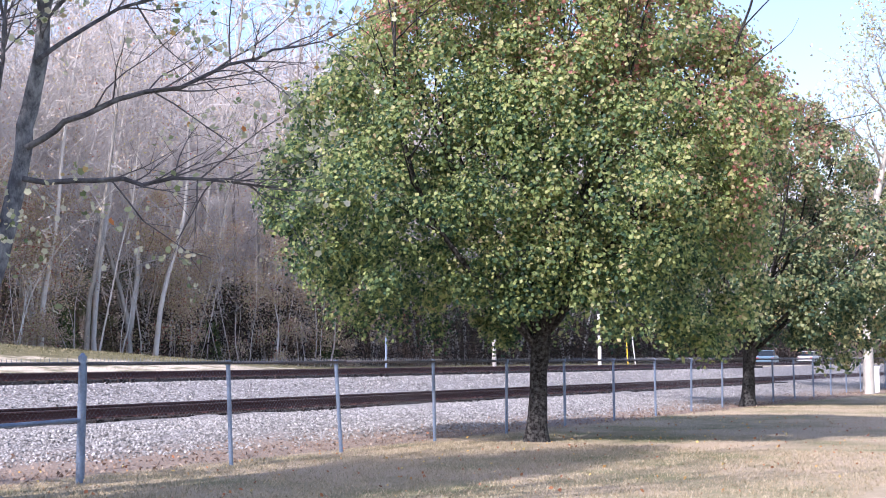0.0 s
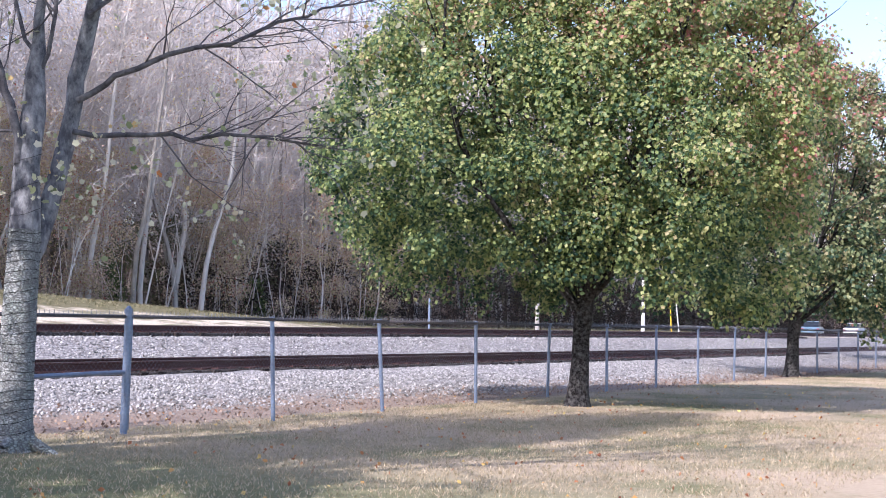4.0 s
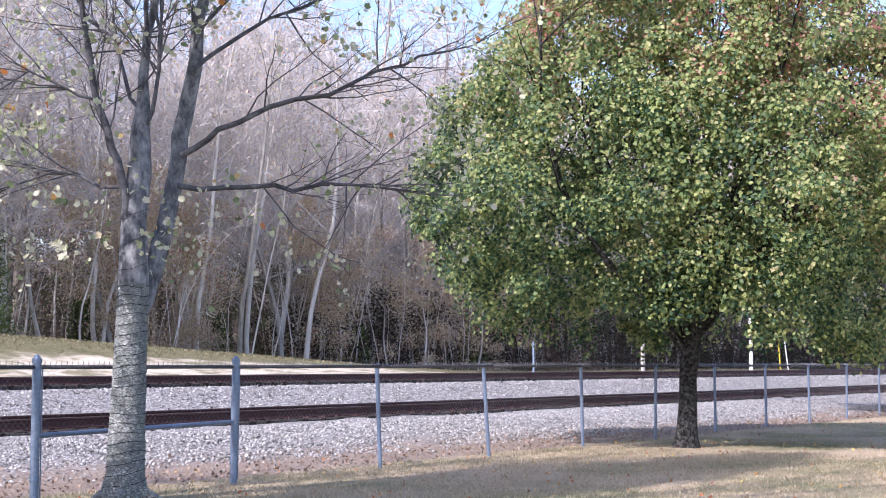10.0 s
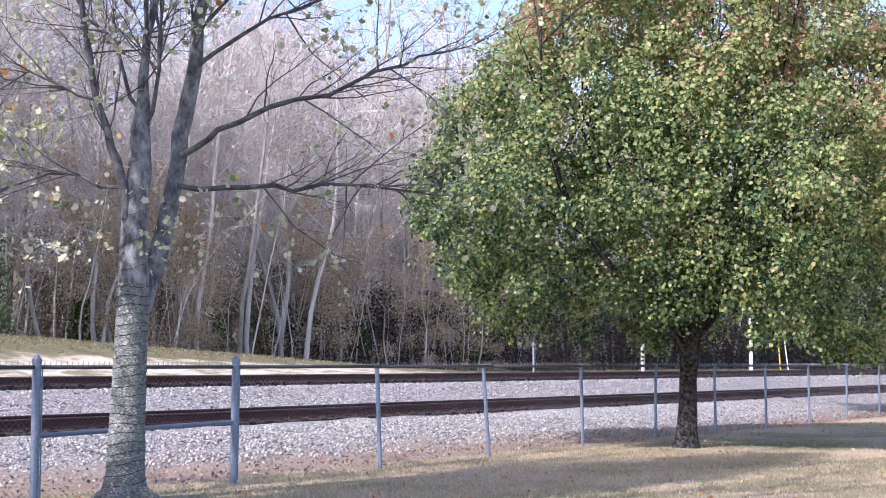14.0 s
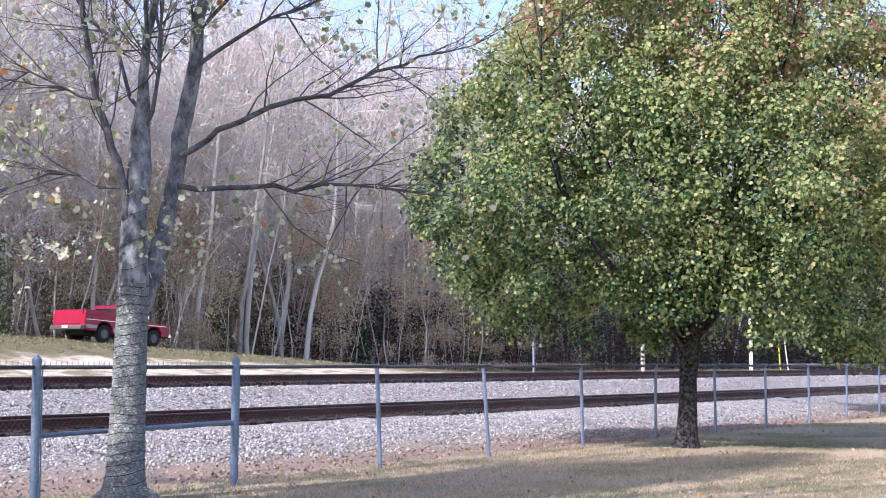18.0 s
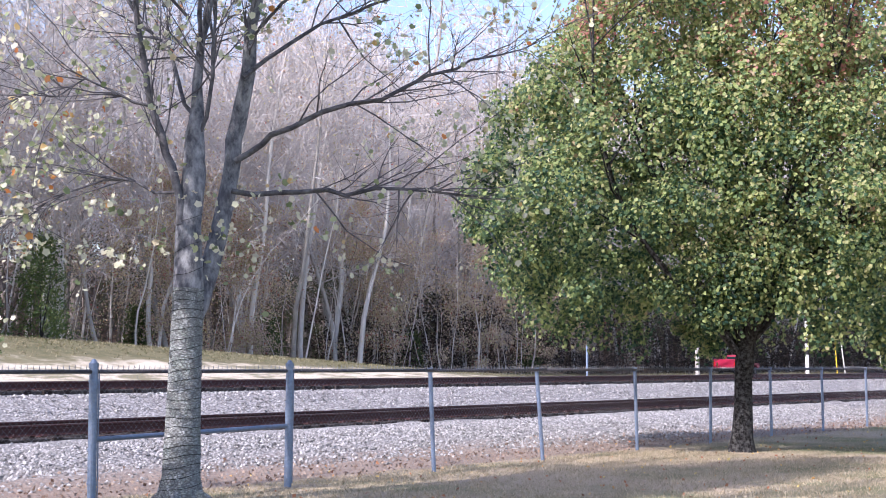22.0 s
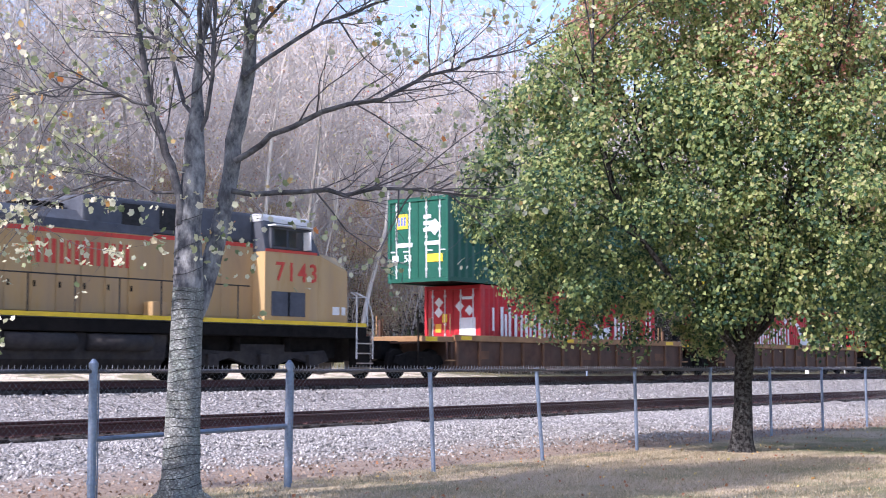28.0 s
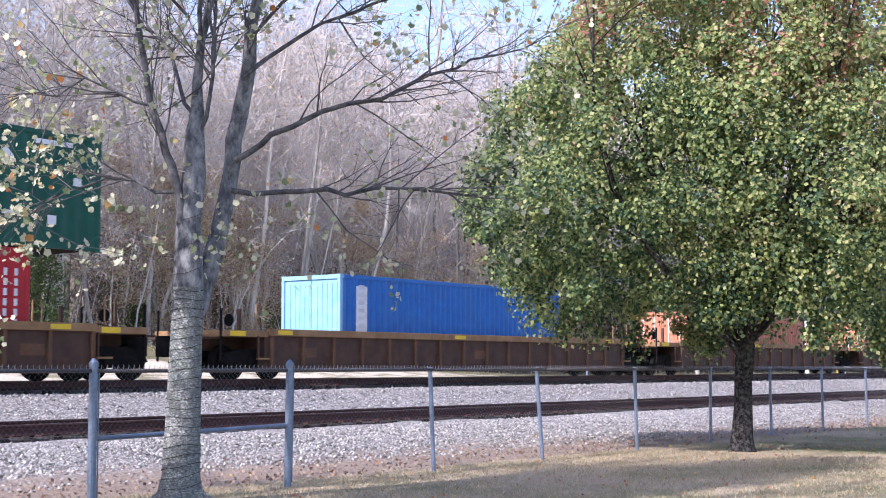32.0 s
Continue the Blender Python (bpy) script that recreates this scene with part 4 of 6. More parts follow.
def build_woods():
    """The edge of the wood tree by tree, then the mass of the wood behind it, and its undergrowth."""
    rng = np.random.default_rng(77)
    kinds = [wood_mesh(100 + k, h) for k, h in enumerate((17, 19, 15, 20, 18, 19, 12, 16, 9))]
    meshes = [(raw_mesh("trunk", *a, True), raw_mesh("branchwork", *b), raw_mesh("foliage", *c)) for a, b, c in kinds]
    pale = [raw_mesh("trunk", *a, True) for a, b, c in kinds]
    for me in pale:
        me.materials.append(M_PALEBARK)
    for k in range(120):
        s = 21.6 + 1.05 * k + rng.normal(0, 0.8)
        n = 51.8 + abs(rng.normal(0, 2.6))
        z = float(ground_z(s, n))
        a, b, c = meshes[k * 5 % 9]
        if s > 62:
            n += 4.0
        tr = thing("woodland_tree", "tall thin bare woodland tree with pale trunk", "tree",
                   at_track(s, n, z, rng.uniform(0, 360)) @ pose(0, 0, 0, rng.normal(0, 4), rng.normal(0, 4)), "trees at the edge of the wood")
        # the lightest bark stands for sunlight on the nearer stretch of the edge
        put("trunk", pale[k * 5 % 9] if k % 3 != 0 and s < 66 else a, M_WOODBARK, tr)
        put("branchwork", b, M_TWIG, tr)
        put("foliage", c, M_WOODLEAF, tr)
    deep = [wood_mesh(200 + k, h, 95, 0.2, 20, (5, 5), 0.02) for k, h in enumerate((17, 20, 15, 18, 19, 13))]
    tv, bv, lv = [], [], []
    for k in range(720):
        s = 8 + (k * 0.7548777 % 1) * 227 + rng.normal(0, 0.6)
        n = 57.5 + (k * 0.5698403 % 1) ** 1.1 * 55 + rng.normal(0, 0.6)
        z = float(ground_z(s, n))
        a, b, c = deep[rng.integers(0, 6)]
        th, sc = rng.uniform(0, 6.28), rng.uniform(0.92, 1.36) * float(np.interp(s, [62, 95], [1.0, 1.3]))
        rot = np.array([[math.cos(th), math.sin(th), 0], [-math.sin(th), math.cos(th), 0], [0, 0, 1]]) * sc
        off = np.array([s, n, z])
        tv.append((a[0] @ rot + off, a[1]))
        bv.append((b[0] @ rot + off, b[1]))
        lv.append((c[0] @ rot + off, c[1]))
    w = thing("woodland", "dense leafless grey-brown autumn woodland", "woods", at_track(0, 0), kind="stuff")
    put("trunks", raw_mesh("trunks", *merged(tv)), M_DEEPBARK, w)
    put("branches", raw_mesh("branches", *merged(bv)), M_TWIG, w)
    put("leaves", raw_mesh("leaves", *merged(lv)), M_WOODLEAF, w)
    # thin pale saplings leaning at the edge
    rows = []
    for k in range(120):
        s, n = rng.uniform(20, 80), 51.8 + abs(rng.normal(0, 3))
        rows.append(bend((s, n, float(ground_z(s, n)) - 0.1), (rng.normal(0, 0.09), rng.normal(0, 0.09), 1), rng.uniform(4, 14), 0.022 + 0.085 * rng.uniform(0, 1) ** 1.8, 0.012, 8, rng, 0.075))
    tw = sub_branches(rows, 7, 1.5, 0.012, 1, rng, 0.7, 0.05)
    v, f = merged([to_tris(*tubes(rows, 4)), spikes(tw, 0.014, rng)])
    tagged(put("saplings", raw_mesh("saplings", v, f), M_PALEBARK, m=at_track(0, 0)), "thin pale leaning saplings at the wood's edge", "saplings", kind="stuff")
    # tan leaves still held by the young trees
    tips = np.array([t[-1][:3] for t in tw])
    pick = tips[np.sin(tips[:, 0] * 0.55) + 0.4 * np.sin(tips[:, 0] * 1.7 + tips[:, 1]) > -0.1]
    pts = np.repeat(pick, 7, 0) + rng.normal(0, 0.25, (len(pick) * 7, 3))
    v, f = leaf_quads(pts, 0.085, rng)
    tagged(put("sapling_foliage", raw_mesh("sapling_foliage", v, f), M_WOODLEAF, m=at_track(0, 0)), "tan leaves held on young trees", "leaves", kind="stuff")
    # undergrowth: separate clumps, brown brush and evergreen shrubs, with dark gaps between; taller growth deeper in
    def clumps(name, label, material, k, s_span, front, depth, high, per, size, wide, power=1.5):
        knots = rng.uniform(*s_span, max(8, k // 9))
        s = knots[rng.integers(0, len(knots), k)] + rng.normal(0, 1.1, k)
        n = front + np.abs(rng.normal(0, depth, k))
        c = np.stack([s, n, ground_z(s, n) + rng.uniform(0, 1, k) ** power * high], 1)
        d = rng.normal(0, 1, (k * per, 3)) * [wide, wide, wide * 0.7] * np.repeat(rng.uniform(0.5, 1.25, k), per)[:, None]
        v, f = leaf_quads(np.repeat(c, per, 0) + d, size, rng)
        tagged(put(name, raw_mesh(name, v, f), material, m=at_track(0, 0)), label, "undergrowth", kind="stuff")

    clumps("brown_brush", "low brown and russet brush under the trees", M_BRUSH, 420, (15, 130), 53.4, 3.2, 1.8, 130, 0.075, 0.42)
    clumps("evergreen_brush", "dark evergreen shrubs among the trunks", M_EVERGREEN, 460, (12, 150), 54.6, 3.5, 6.0, 200, 0.09, 0.5)
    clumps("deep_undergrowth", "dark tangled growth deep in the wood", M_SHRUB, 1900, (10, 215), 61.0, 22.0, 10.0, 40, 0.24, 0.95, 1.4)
    clumps("tan_thicket", "pale tan leaves on slender understorey trees", M_WOODLEAF, 300, (20, 86), 51.6, 1.2, 9.5, 380, 0.1, 0.55, 0.9)


build_woods()


def build_road():
    """A low asphalt lane past the foot of the wood, where the bank runs out."""
    s = np.arange(57.0, 260.0, 2.0)
    off = np.linspace(0, 1, 8)
    lo, hi = np.interp(s, [57, 66], [44.6, 41.5]), np.interp(s, [57, 66], [47.6, 52.4])
    n = lo[:, None] + (hi - lo)[:, None] * off[None]
    ss = np.repeat(s[:, None], 8, 1)
    z = ground_z(ss, n) + 0.03
    v = np.stack([ss, n, z], -1).reshape(-1, 3)
    i = np.arange(len(s) - 1)[:, None] * 8 + np.arange(7)[None]
    f = np.stack([i, i + 8, i + 9, i + 1], -1).reshape(-1, 4)
    tagged(put("road", raw_mesh("road", v, f[:, ::-1], True), M_ASPHALT, m=at_track(0, 0)), "worn dark asphalt lane along the wood's edge", "road", kind="structure")
    # brambles and evergreens crowding its far side, toned dark for the wood's shade
    rng = np.random.default_rng(91)
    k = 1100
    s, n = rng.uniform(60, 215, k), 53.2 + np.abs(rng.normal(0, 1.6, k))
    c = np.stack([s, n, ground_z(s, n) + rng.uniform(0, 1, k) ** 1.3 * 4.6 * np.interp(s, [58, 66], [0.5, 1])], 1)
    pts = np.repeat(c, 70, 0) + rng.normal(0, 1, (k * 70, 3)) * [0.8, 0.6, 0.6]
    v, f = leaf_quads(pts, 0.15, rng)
    tagged(put("roadside_brambles", raw_mesh("roadside_brambles", v, f), M_BRAMBLE, m=at_track(0, 0)), "brambles and evergreens beside the lane, toned dark as shade", "undergrowth", kind="stuff")


build_road()


# ---- the train ----
FRONT = 33.1          # place along the track of the first engine's nose at 25.5 s
SPEED = 17.4
RAIL_TOP, TRACK_N = 1.11, 29.6
moving, rolling = [], []


def train_front(t):
    """Place of the train's front along the track; it gathers speed until it is in full view."""
    lag = float(np.interp(t, [0, 22, 23, 24, 25, 25.5], [-82.0, -9.0, -4.85, -1.65, -0.25, 0.0]))
    return FRONT - SPEED * (t - 25.5) + lag



M_YELLOW = surf("engine_yellow", (0.50, 0.345, 0.145), (0.59, 0.43, 0.20), 3, 0.5, dirt=(0.27, 0.175, 0.095), dirt_amount=0.7, dirt_scale=0.9, bump=0.06, stretch=(1, 1, 0.35))
M_FADED = surf("faded_engine_yellow", (0.42, 0.265, 0.105), (0.53, 0.385, 0.20), 2.2, 0.6, dirt=(0.22, 0.13, 0.08), dirt_amount=0.75, dirt_scale=1.1, bump=0.06, stretch=(1, 1, 0.2))
M_SOOT = surf("sooty_casting", (0.02, 0.019, 0.021), (0.045, 0.042, 0.043), 5, 0.85, 0.0, spec=0.2, dirt=(0.1, 0.085, 0.07), dirt_amount=0.4, dirt_scale=1.5, bump=0.25)
M_WORNGREY = surf("worn_grey_paint", (0.26, 0.26, 0.275), (0.38, 0.38, 0.39), 4, 0.6, dirt=(0.2, 0.18, 0.17), dirt_amount=0.6, bump=0.06)
M_STRIPE = surf("engine_bright_yellow", (0.75, 0.50, 0.02), (0.85, 0.60, 0.04), 4, 0.5, dirt=(0.4, 0.28, 0.06), dirt_amount=0.4, bump=0.04)
M_GREY = surf("engine_grey", (0.05, 0.056, 0.072), (0.09, 0.10, 0.122), 3, 0.6, dirt=(0.07, 0.07, 0.07), dirt_amount=0.6, dirt_scale=1.1, bump=0.06)
M_PALEGREY = surf("cab_roof_grey", (0.55, 0.56, 0.58), (0.68, 0.69, 0.70), 3, 0.5, dirt=(0.36, 0.35, 0.34), dirt_amount=0.5, bump=0.05)
M_RED = surf("signal_red", (0.50, 0.045, 0.03), (0.58, 0.07, 0.045), 5, 0.5, bump=0.03)
M_BLUE = surf("emblem_blue", (0.03, 0.10, 0.42), (0.05, 0.14, 0.5), 5, 0.5, bump=0.03)
M_PLOW = surf("dusty_plow", (0.34, 0.29, 0.25), (0.48, 0.42, 0.37), 4, 0.8, dirt=(0.2, 0.14, 0.1), dirt_amount=0.6, bump=0.2)
M_GREEN = surf("container_green", (0.004, 0.07, 0.046), (0.008, 0.095, 0.062), 2.5, 0.5, dirt=(0.015, 0.075, 0.055), dirt_amount=0.5, dirt_scale=0.7, bump=0.05)
M_CRED = surf("container_red", (0.40, 0.015, 0.024), (0.50, 0.028, 0.034), 2.5, 0.55, dirt=(0.28, 0.03, 0.03), dirt_amount=0.5, dirt_scale=0.8, bump=0.05)
M_CBLUE = surf("container_blue", (0.015, 0.12, 0.42), (0.025, 0.17, 0.52), 2.5, 0.45, dirt=(0.06, 0.16, 0.36), dirt_amount=0.5, dirt_scale=0.7, bump=0.05)
M_CORANGE = surf("faded_orange", (0.42, 0.15, 0.09), (0.54, 0.22, 0.13), 2.5, 0.55, dirt=(0.3, 0.14, 0.09), dirt_amount=0.5, dirt_scale=0.8, bump=0.05)
M_PALEBLUE = surf("pale_container_end", (0.18, 0.42, 0.66), (0.26, 0.52, 0.74), 2.5, 0.5, dirt=(0.3, 0.35, 0.4), dirt_amount=0.5, bump=0.05)
# side panels darkened, ribs and sills lightened: the car's shade and light in colour
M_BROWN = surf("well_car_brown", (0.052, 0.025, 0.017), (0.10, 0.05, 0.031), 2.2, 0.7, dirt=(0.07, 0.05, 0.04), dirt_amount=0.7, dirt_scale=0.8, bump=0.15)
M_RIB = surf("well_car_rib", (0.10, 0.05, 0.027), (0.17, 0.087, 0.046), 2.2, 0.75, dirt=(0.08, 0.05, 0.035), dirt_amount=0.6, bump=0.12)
M_SILL = surf("lit_well_sill", (0.25, 0.14, 0.065), (0.37, 0.225, 0.108), 2.2, 0.75, dirt=(0.14, 0.08, 0.05), dirt_amount=0.6, dirt_scale=0.9, bump=0.12)
M_LAMP = surf("lamp_glass", (0.75, 0.75, 0.72), (0.85, 0.85, 0.82), 5, 0.15, bump=0)
M_DECAL = surf("white_decal", (0.72, 0.74, 0.76), (0.82, 0.84, 0.85), 6, 0.5, dirt=(0.5, 0.42, 0.42), dirt_amount=0.5, dirt_scale=2, bump=0)
M_ORANGE = surf("orange_decal", (0.75, 0.33, 0.03), (0.8, 0.42, 0.05), 6, 0.5, bump=0)


def train_thing(name, label, category, behind, z=RAIL_TOP, turn=0.0, group=""):
    ob = thing(name, label, category, at_track(behind, TRACK_N, z, turn), group)
    moving.append((ob, behind, z, turn))
    return ob


def words(text, size, m, material, parent, name, depth=0.008, spacing=1.0):
    """Raised lettering as a mesh, its baseline's middle at the pose m."""
    cu = bpy.data.curves.new(name, "FONT")
    cu.body, cu.size, cu.extrude, cu.align_x, cu.resolution_u = text, size, depth, "CENTER", 2
    cu.space_character, cu.offset = spacing, 0.012 * size
    tmp = bpy.data.objects.new(name, cu)
    me = bpy.data.meshes.new_from_object(tmp)
    bpy.data.objects.remove(tmp)
    bpy.data.curves.remove(cu)
    return put(name, me, material, parent, m=m)


WHEELS = {}


def wheelset(parent, x, r, forward):
    """Two flanged wheels on an axle; its spin is keyed later."""
    if r not in WHEELS:
        bm = bmesh.new()
        cyl(bm, (0, -0.85, 0), (0, 0.85, 0), 0.085, seg=10)
        for sg in (-1, 1):
            cyl(bm, (0, sg * 0.71, 0), (0, sg * 0.83, 0), r, seg=28)
            cyl(bm, (0, sg * 0.69, 0), (0, sg * 0.715, 0), r + 0.03, seg=28)
            cyl(bm, (0, sg * 0.83, 0), (0, sg * 0.87, 0), r * 0.35, seg=14)
            for k in range(4):
                a = k * math.pi / 2
                cyl(bm, (r * 0.62 * math.cos(a), sg * 0.825, r * 0.62 * math.sin(a)), (r * 0.62 * math.cos(a), sg * 0.842, r * 0.62 * math.sin(a)), r * 0.1, seg=6)
        me = bpy.data.meshes.new("wheelset")
        bm.to_mesh(me)
        bm.free()
        WHEELS[r] = me
    w = put("wheelset", WHEELS[r], M_UNDER, parent, "sooty steel wheels on an axle", m=pose(x, 0, r))
    rolling.append((w, x, r, forward))
    return w


def hoop(pts, r, parent, name, material, label=""):
    lines = [[(*p, r) for p in pts]]
    v, f = tubes(lines, 6)
    return put(name, raw_mesh(name, v, f, True), material, parent, label)


def plow_plate(x, dx, sg):
    """One wing of the pilot plow, swept back from the coupler to the side."""
    bm = bmesh.new()
    outline = [(0.0, 0.28, 0.2), (0.0, 0.28, 0.8), (0.06, 0.6, 1.1), (0.2, 1.5, 1.32), (0.2, 1.5, 0.24), (0.08, 0.7, 0.12)]
    rows = [[bm.verts.new((x + dx * (a + d), sg * b, c)) for a, b, c in outline] for d in (0.0, 0.05)]
    for i in range(6):
        bm.faces.new((rows[0][i], rows[0][(i + 1) % 6], rows[1][(i + 1) % 6], rows[1][i]))
    bm.faces.new(rows[0][::-1])
    bm.faces.new(rows[1])
    bmesh.ops.recalc_face_normals(bm, faces=bm.faces)
    return bm


def engine(behind, turn, number, label, paint):
    """A six-axle diesel engine; x runs from its nose to its tail."""
    e = train_thing("diesel_locomotive", label, "locomotive", behind, turn=turn)
    fw = 1 if turn else -1
    fr = part("underframe", boxed(0.5, 21.8, -1.5, 1.5, 1.22, 1.54, bevel=0.03), M_UNDER, e, "black steel underframe")
    bm = bmesh.new()
    for sg in (-1, 1):
        box(bm, 0.55, 21.75, sg * 1.5, sg * 1.535, 1.57, 1.68)
    part("stripe", bm, M_STRIPE, fr, "bright yellow sill stripe")
    part("walkway", boxed(0.5, 21.8, -1.49, 1.49, 1.545, 1.66), M_GREY, e)
    # nose with slanted top and corners
    bm = bmesh.new()
    ring = ((1.15, -1.15, 3.22), (1.15, 1.15, 3.22), (1.36, 1.45, 3.22), (2.8, 1.45, 3.7), (2.8, -1.45, 3.7), (1.36, -1.45, 3.22))
    low = [bm.verts.new((x, y, 1.62)) for x, y, z in ring]
    top = [bm.verts.new(q) for q in ring]
    crest = [bm.verts.new((1.22, -0.82, 3.68)), bm.verts.new((1.22, 0.82, 3.68))]
    for k in range(6):
        bm.faces.new((low[k], low[(k + 1) % 6], top[(k + 1) % 6], top[k]))
    bm.faces.new(low[::-1])
    for q in ((top[0], top[1], crest[1], crest[0]), (top[1], top[2], crest[1]), (top[2], top[3], crest[1]), (crest[0], crest[1], top[3], top[4]), (top[4], top[5], crest[0]), (top[5], top[0], crest[0])):
        bm.faces.new(q)
    bmesh.ops.recalc_face_normals(bm, faces=bm.faces)
    nose = part("nose", bm, paint, e, "wide cream-yellow nose with bevelled top")
    for y in (-0.62, 0.52):
        hoop([(1.08, y, 1.7), (1.06, y, 2.9)], 0.02, nose, "nose_rail", M_BLACK)
    part("headlight_box", boxed(1.1, 1.25, -0.22, 0.22, 3.28, 3.48, bevel=0.03), M_GREY, nose)
    part("nose_door", boxed(1.12, 1.17, -0.4, 0.35, 1.7, 3.0, bevel=0.012), paint, nose)
    bm = bmesh.new()
    box(bm, 1.095, 1.12, -0.95, 0.95, 2.58, 2.64)
    box(bm, 1.095, 1.12, -0.75, 0.75, 2.46, 2.52)
    box(bm, 1.085, 1.125, -0.25, 0.1, 2.3, 2.66, bevel=0.05)
    box(bm, 1.095, 1.12, -0.55, 0.55, 2.36, 2.41)
    part("emblem", bm, M_BLUE, nose, "blue winged emblem as plain bars")
    for y in (-0.78, 0.78):
        bm = cyl(bmesh.new(), (1.02, y, 1.95), (1.17, y, 1.95), 0.16, seg=16)
        lamp = part("ditch_light", bm, M_GREY, nose)
        part("lens", cyl(bmesh.new(), (1.0, y, 1.95), (1.03, y, 1.95), 0.12, seg=16), M_LAMP, nose)
    # cab
    prof = [(2.7, 1.62), (2.7, 3.62), (4.9, 3.62), (4.9, 1.62)]
    cabm = bmesh.new()
    rows = [[cabm.verts.new((x, y * (1.0 if z < 4 else 0.86), z)) for x, z in prof] for y in (-1.48, 1.48)]
    for k in range(len(prof)):
        j = (k + 1) % len(prof)
        cabm.faces.new((rows[0][k], rows[0][j], rows[1][j], rows[1][k]))
    cabm.faces.new(rows[0][::-1])
    cabm.faces.new(rows[1])
    bmesh.ops.recalc_face_normals(cabm, faces=cabm.faces)
    cab = part("cab", cabm, paint, e, "wide yellow safety cab")
    upm = bmesh.new()
    prof = [(2.62, 3.625), (2.85, 4.38), (3.05, 4.62), (4.78, 4.62), (4.89, 4.5), (4.89, 3.625)]
    rows = [[upm.verts.new((x, y * (1.0 if z < 4 else 0.86), z)) for x, z in prof] for y in (-1.475, 1.475)]
    for k in range(len(prof)):
        j = (k + 1) % len(prof)
        upm.faces.new((rows[0][k], rows[0][j], rows[1][j], rows[1][k]))
    upm.faces.new(rows[0][::-1])
    upm.faces.new(rows[1])
    bmesh.ops.recalc_face_normals(upm, faces=upm.faces)
    part("cab_top", upm, M_GREY, cab, "grey band of the cab round its windows")
    part("cab_roof", boxed(2.86, 4.93, -1.3, 1.3, 4.46, 4.70, bevel=0.09), M_PALEGREY, cab, "pale grey cab roof")
    for y in (-0.62, 0.62):
        ws = part("windshield_frame", boxed(2.6, 2.85, y - 0.56, y + 0.56, 3.72, 4.3, bevel=0.04), M_PALEGREY, cab, "pale rounded windshield surround")
        part("windshield", boxed(2.575, 2.605, y - 0.47, y + 0.47, 3.79, 4.23, bevel=0.012), M_GLASS, cab, "dark reflecting windshield")
        nb = part("number_board", boxed(2.72, 2.98, y - 0.38, y + 0.38, 4.36, 4.62, bevel=0.02), M_BLACK, cab)
        words(number, 0.2, Matrix.Translation((2.715, y, 4.42)) @ Euler((radians(90), 0, radians(-90))).to_matrix().to_4x4(), M_WHITE, cab, "number")
    for sg in (-1, 1):
        w = part("side_window_frame", boxed(3.02, 4.68, sg * 1.40, sg * 1.50, 3.72, 4.34, bevel=0.02), M_GREY, cab, "grey band with side windows")
        for x0, x1 in ((3.1, 3.28), (3.42, 3.98), (4.06, 4.58)):
            part("side_window", boxed(x0, x1, sg * 1.495, sg * 1.515, 3.78, 4.27, bevel=0.006), M_GLASS, cab)
        part("wind_deflector", boxed(3.33, 3.37, sg * 1.52, sg * 1.8, 3.72, 4.25, bevel=0.01), M_WHITE, cab, "white edge-on wind deflector")
        part("sun_visor", boxed(3.0, 4.75, sg * 1.42, sg * 1.74, 4.35, 4.39), M_PALEGREY, cab)
        part("red_stripe", boxed(2.75, 4.89, sg * 1.484, sg * 1.492, 3.62, 3.70), M_RED, cab)
        words(number, 0.76, Matrix.Translation((3.6, sg * 1.487, 2.82)) @ Euler((radians(90), 0, 0 if sg < 0 else radians(180))).to_matrix().to_4x4(), M_RED, cab, "number", spacing=1.22)
        bm = boxed(3.26, 4.64, sg * 1.48, sg * 1.51, 1.8, 2.5, bevel=0.01)
        part("battery_box_door", bm, M_GREY, cab, "dark grey vent panel")
        part("panel_mullion", boxed(3.92, 3.98, sg * 1.51, sg * 1.52, 1.8, 2.5), M_UNDER, cab)
        for x0, x1 in ((1.45, 1.62), (1.72, 2.02)) if turn else ():
            part("placard", boxed(x0, x1, sg * 1.452, sg * 1.46, 1.9, 2.14), M_WHITE, nose, "small white placard")
        part("seam", boxed(2.66, 2.7, sg * 1.452, sg * 1.484, 1.65, 3.6), paint, cab)
    bm = bmesh.new()
    for x in (3.5, 3.9):
        cyl(bm, (x, -0.2, 4.66), (x - 0.35, -0.2, 4.76), 0.05, 0.09, seg=10)
    box(bm, 3.9, 4.5, 0.2, 0.8, 4.62, 4.78, bevel=0.04)
    part("horn", bm, M_GREY, cab)
    # hood behind the cab
    def hood_piece(name, x0, x1, w, top, ch, mat, lab=""):
        pr = [(-w, 1.62), (w, 1.62), (w, top - ch), (w - ch, top), (-w + ch, top), (-w, top - ch)]
        return part(name, extrude_profile(pr, x0, x1), mat, e, lab)
    aux = hood_piece("equipment_hood", 4.9, 8.6, 1.0, 3.86, 0.02, paint, "yellow equipment cabinet behind the cab")
    part("equipment_roof", boxed(4.91, 10.9, -1.0, 1.0, 3.87, 4.72, bevel=0.09), M_GREY, aux, "grey roof with dark vents")
    for sg in (-1, 1):
        part("red_stripe", boxed(4.92, 8.6, sg * 1.002, sg * 1.010, 3.74, 3.85), M_RED, aux)
        for x in (7.1, 7.78, 9.05):
            part("vent", boxed(x, x + 0.6, sg * 0.995, sg * 1.015, 4.0, 4.58), M_BLACK, aux, "black roof vent")
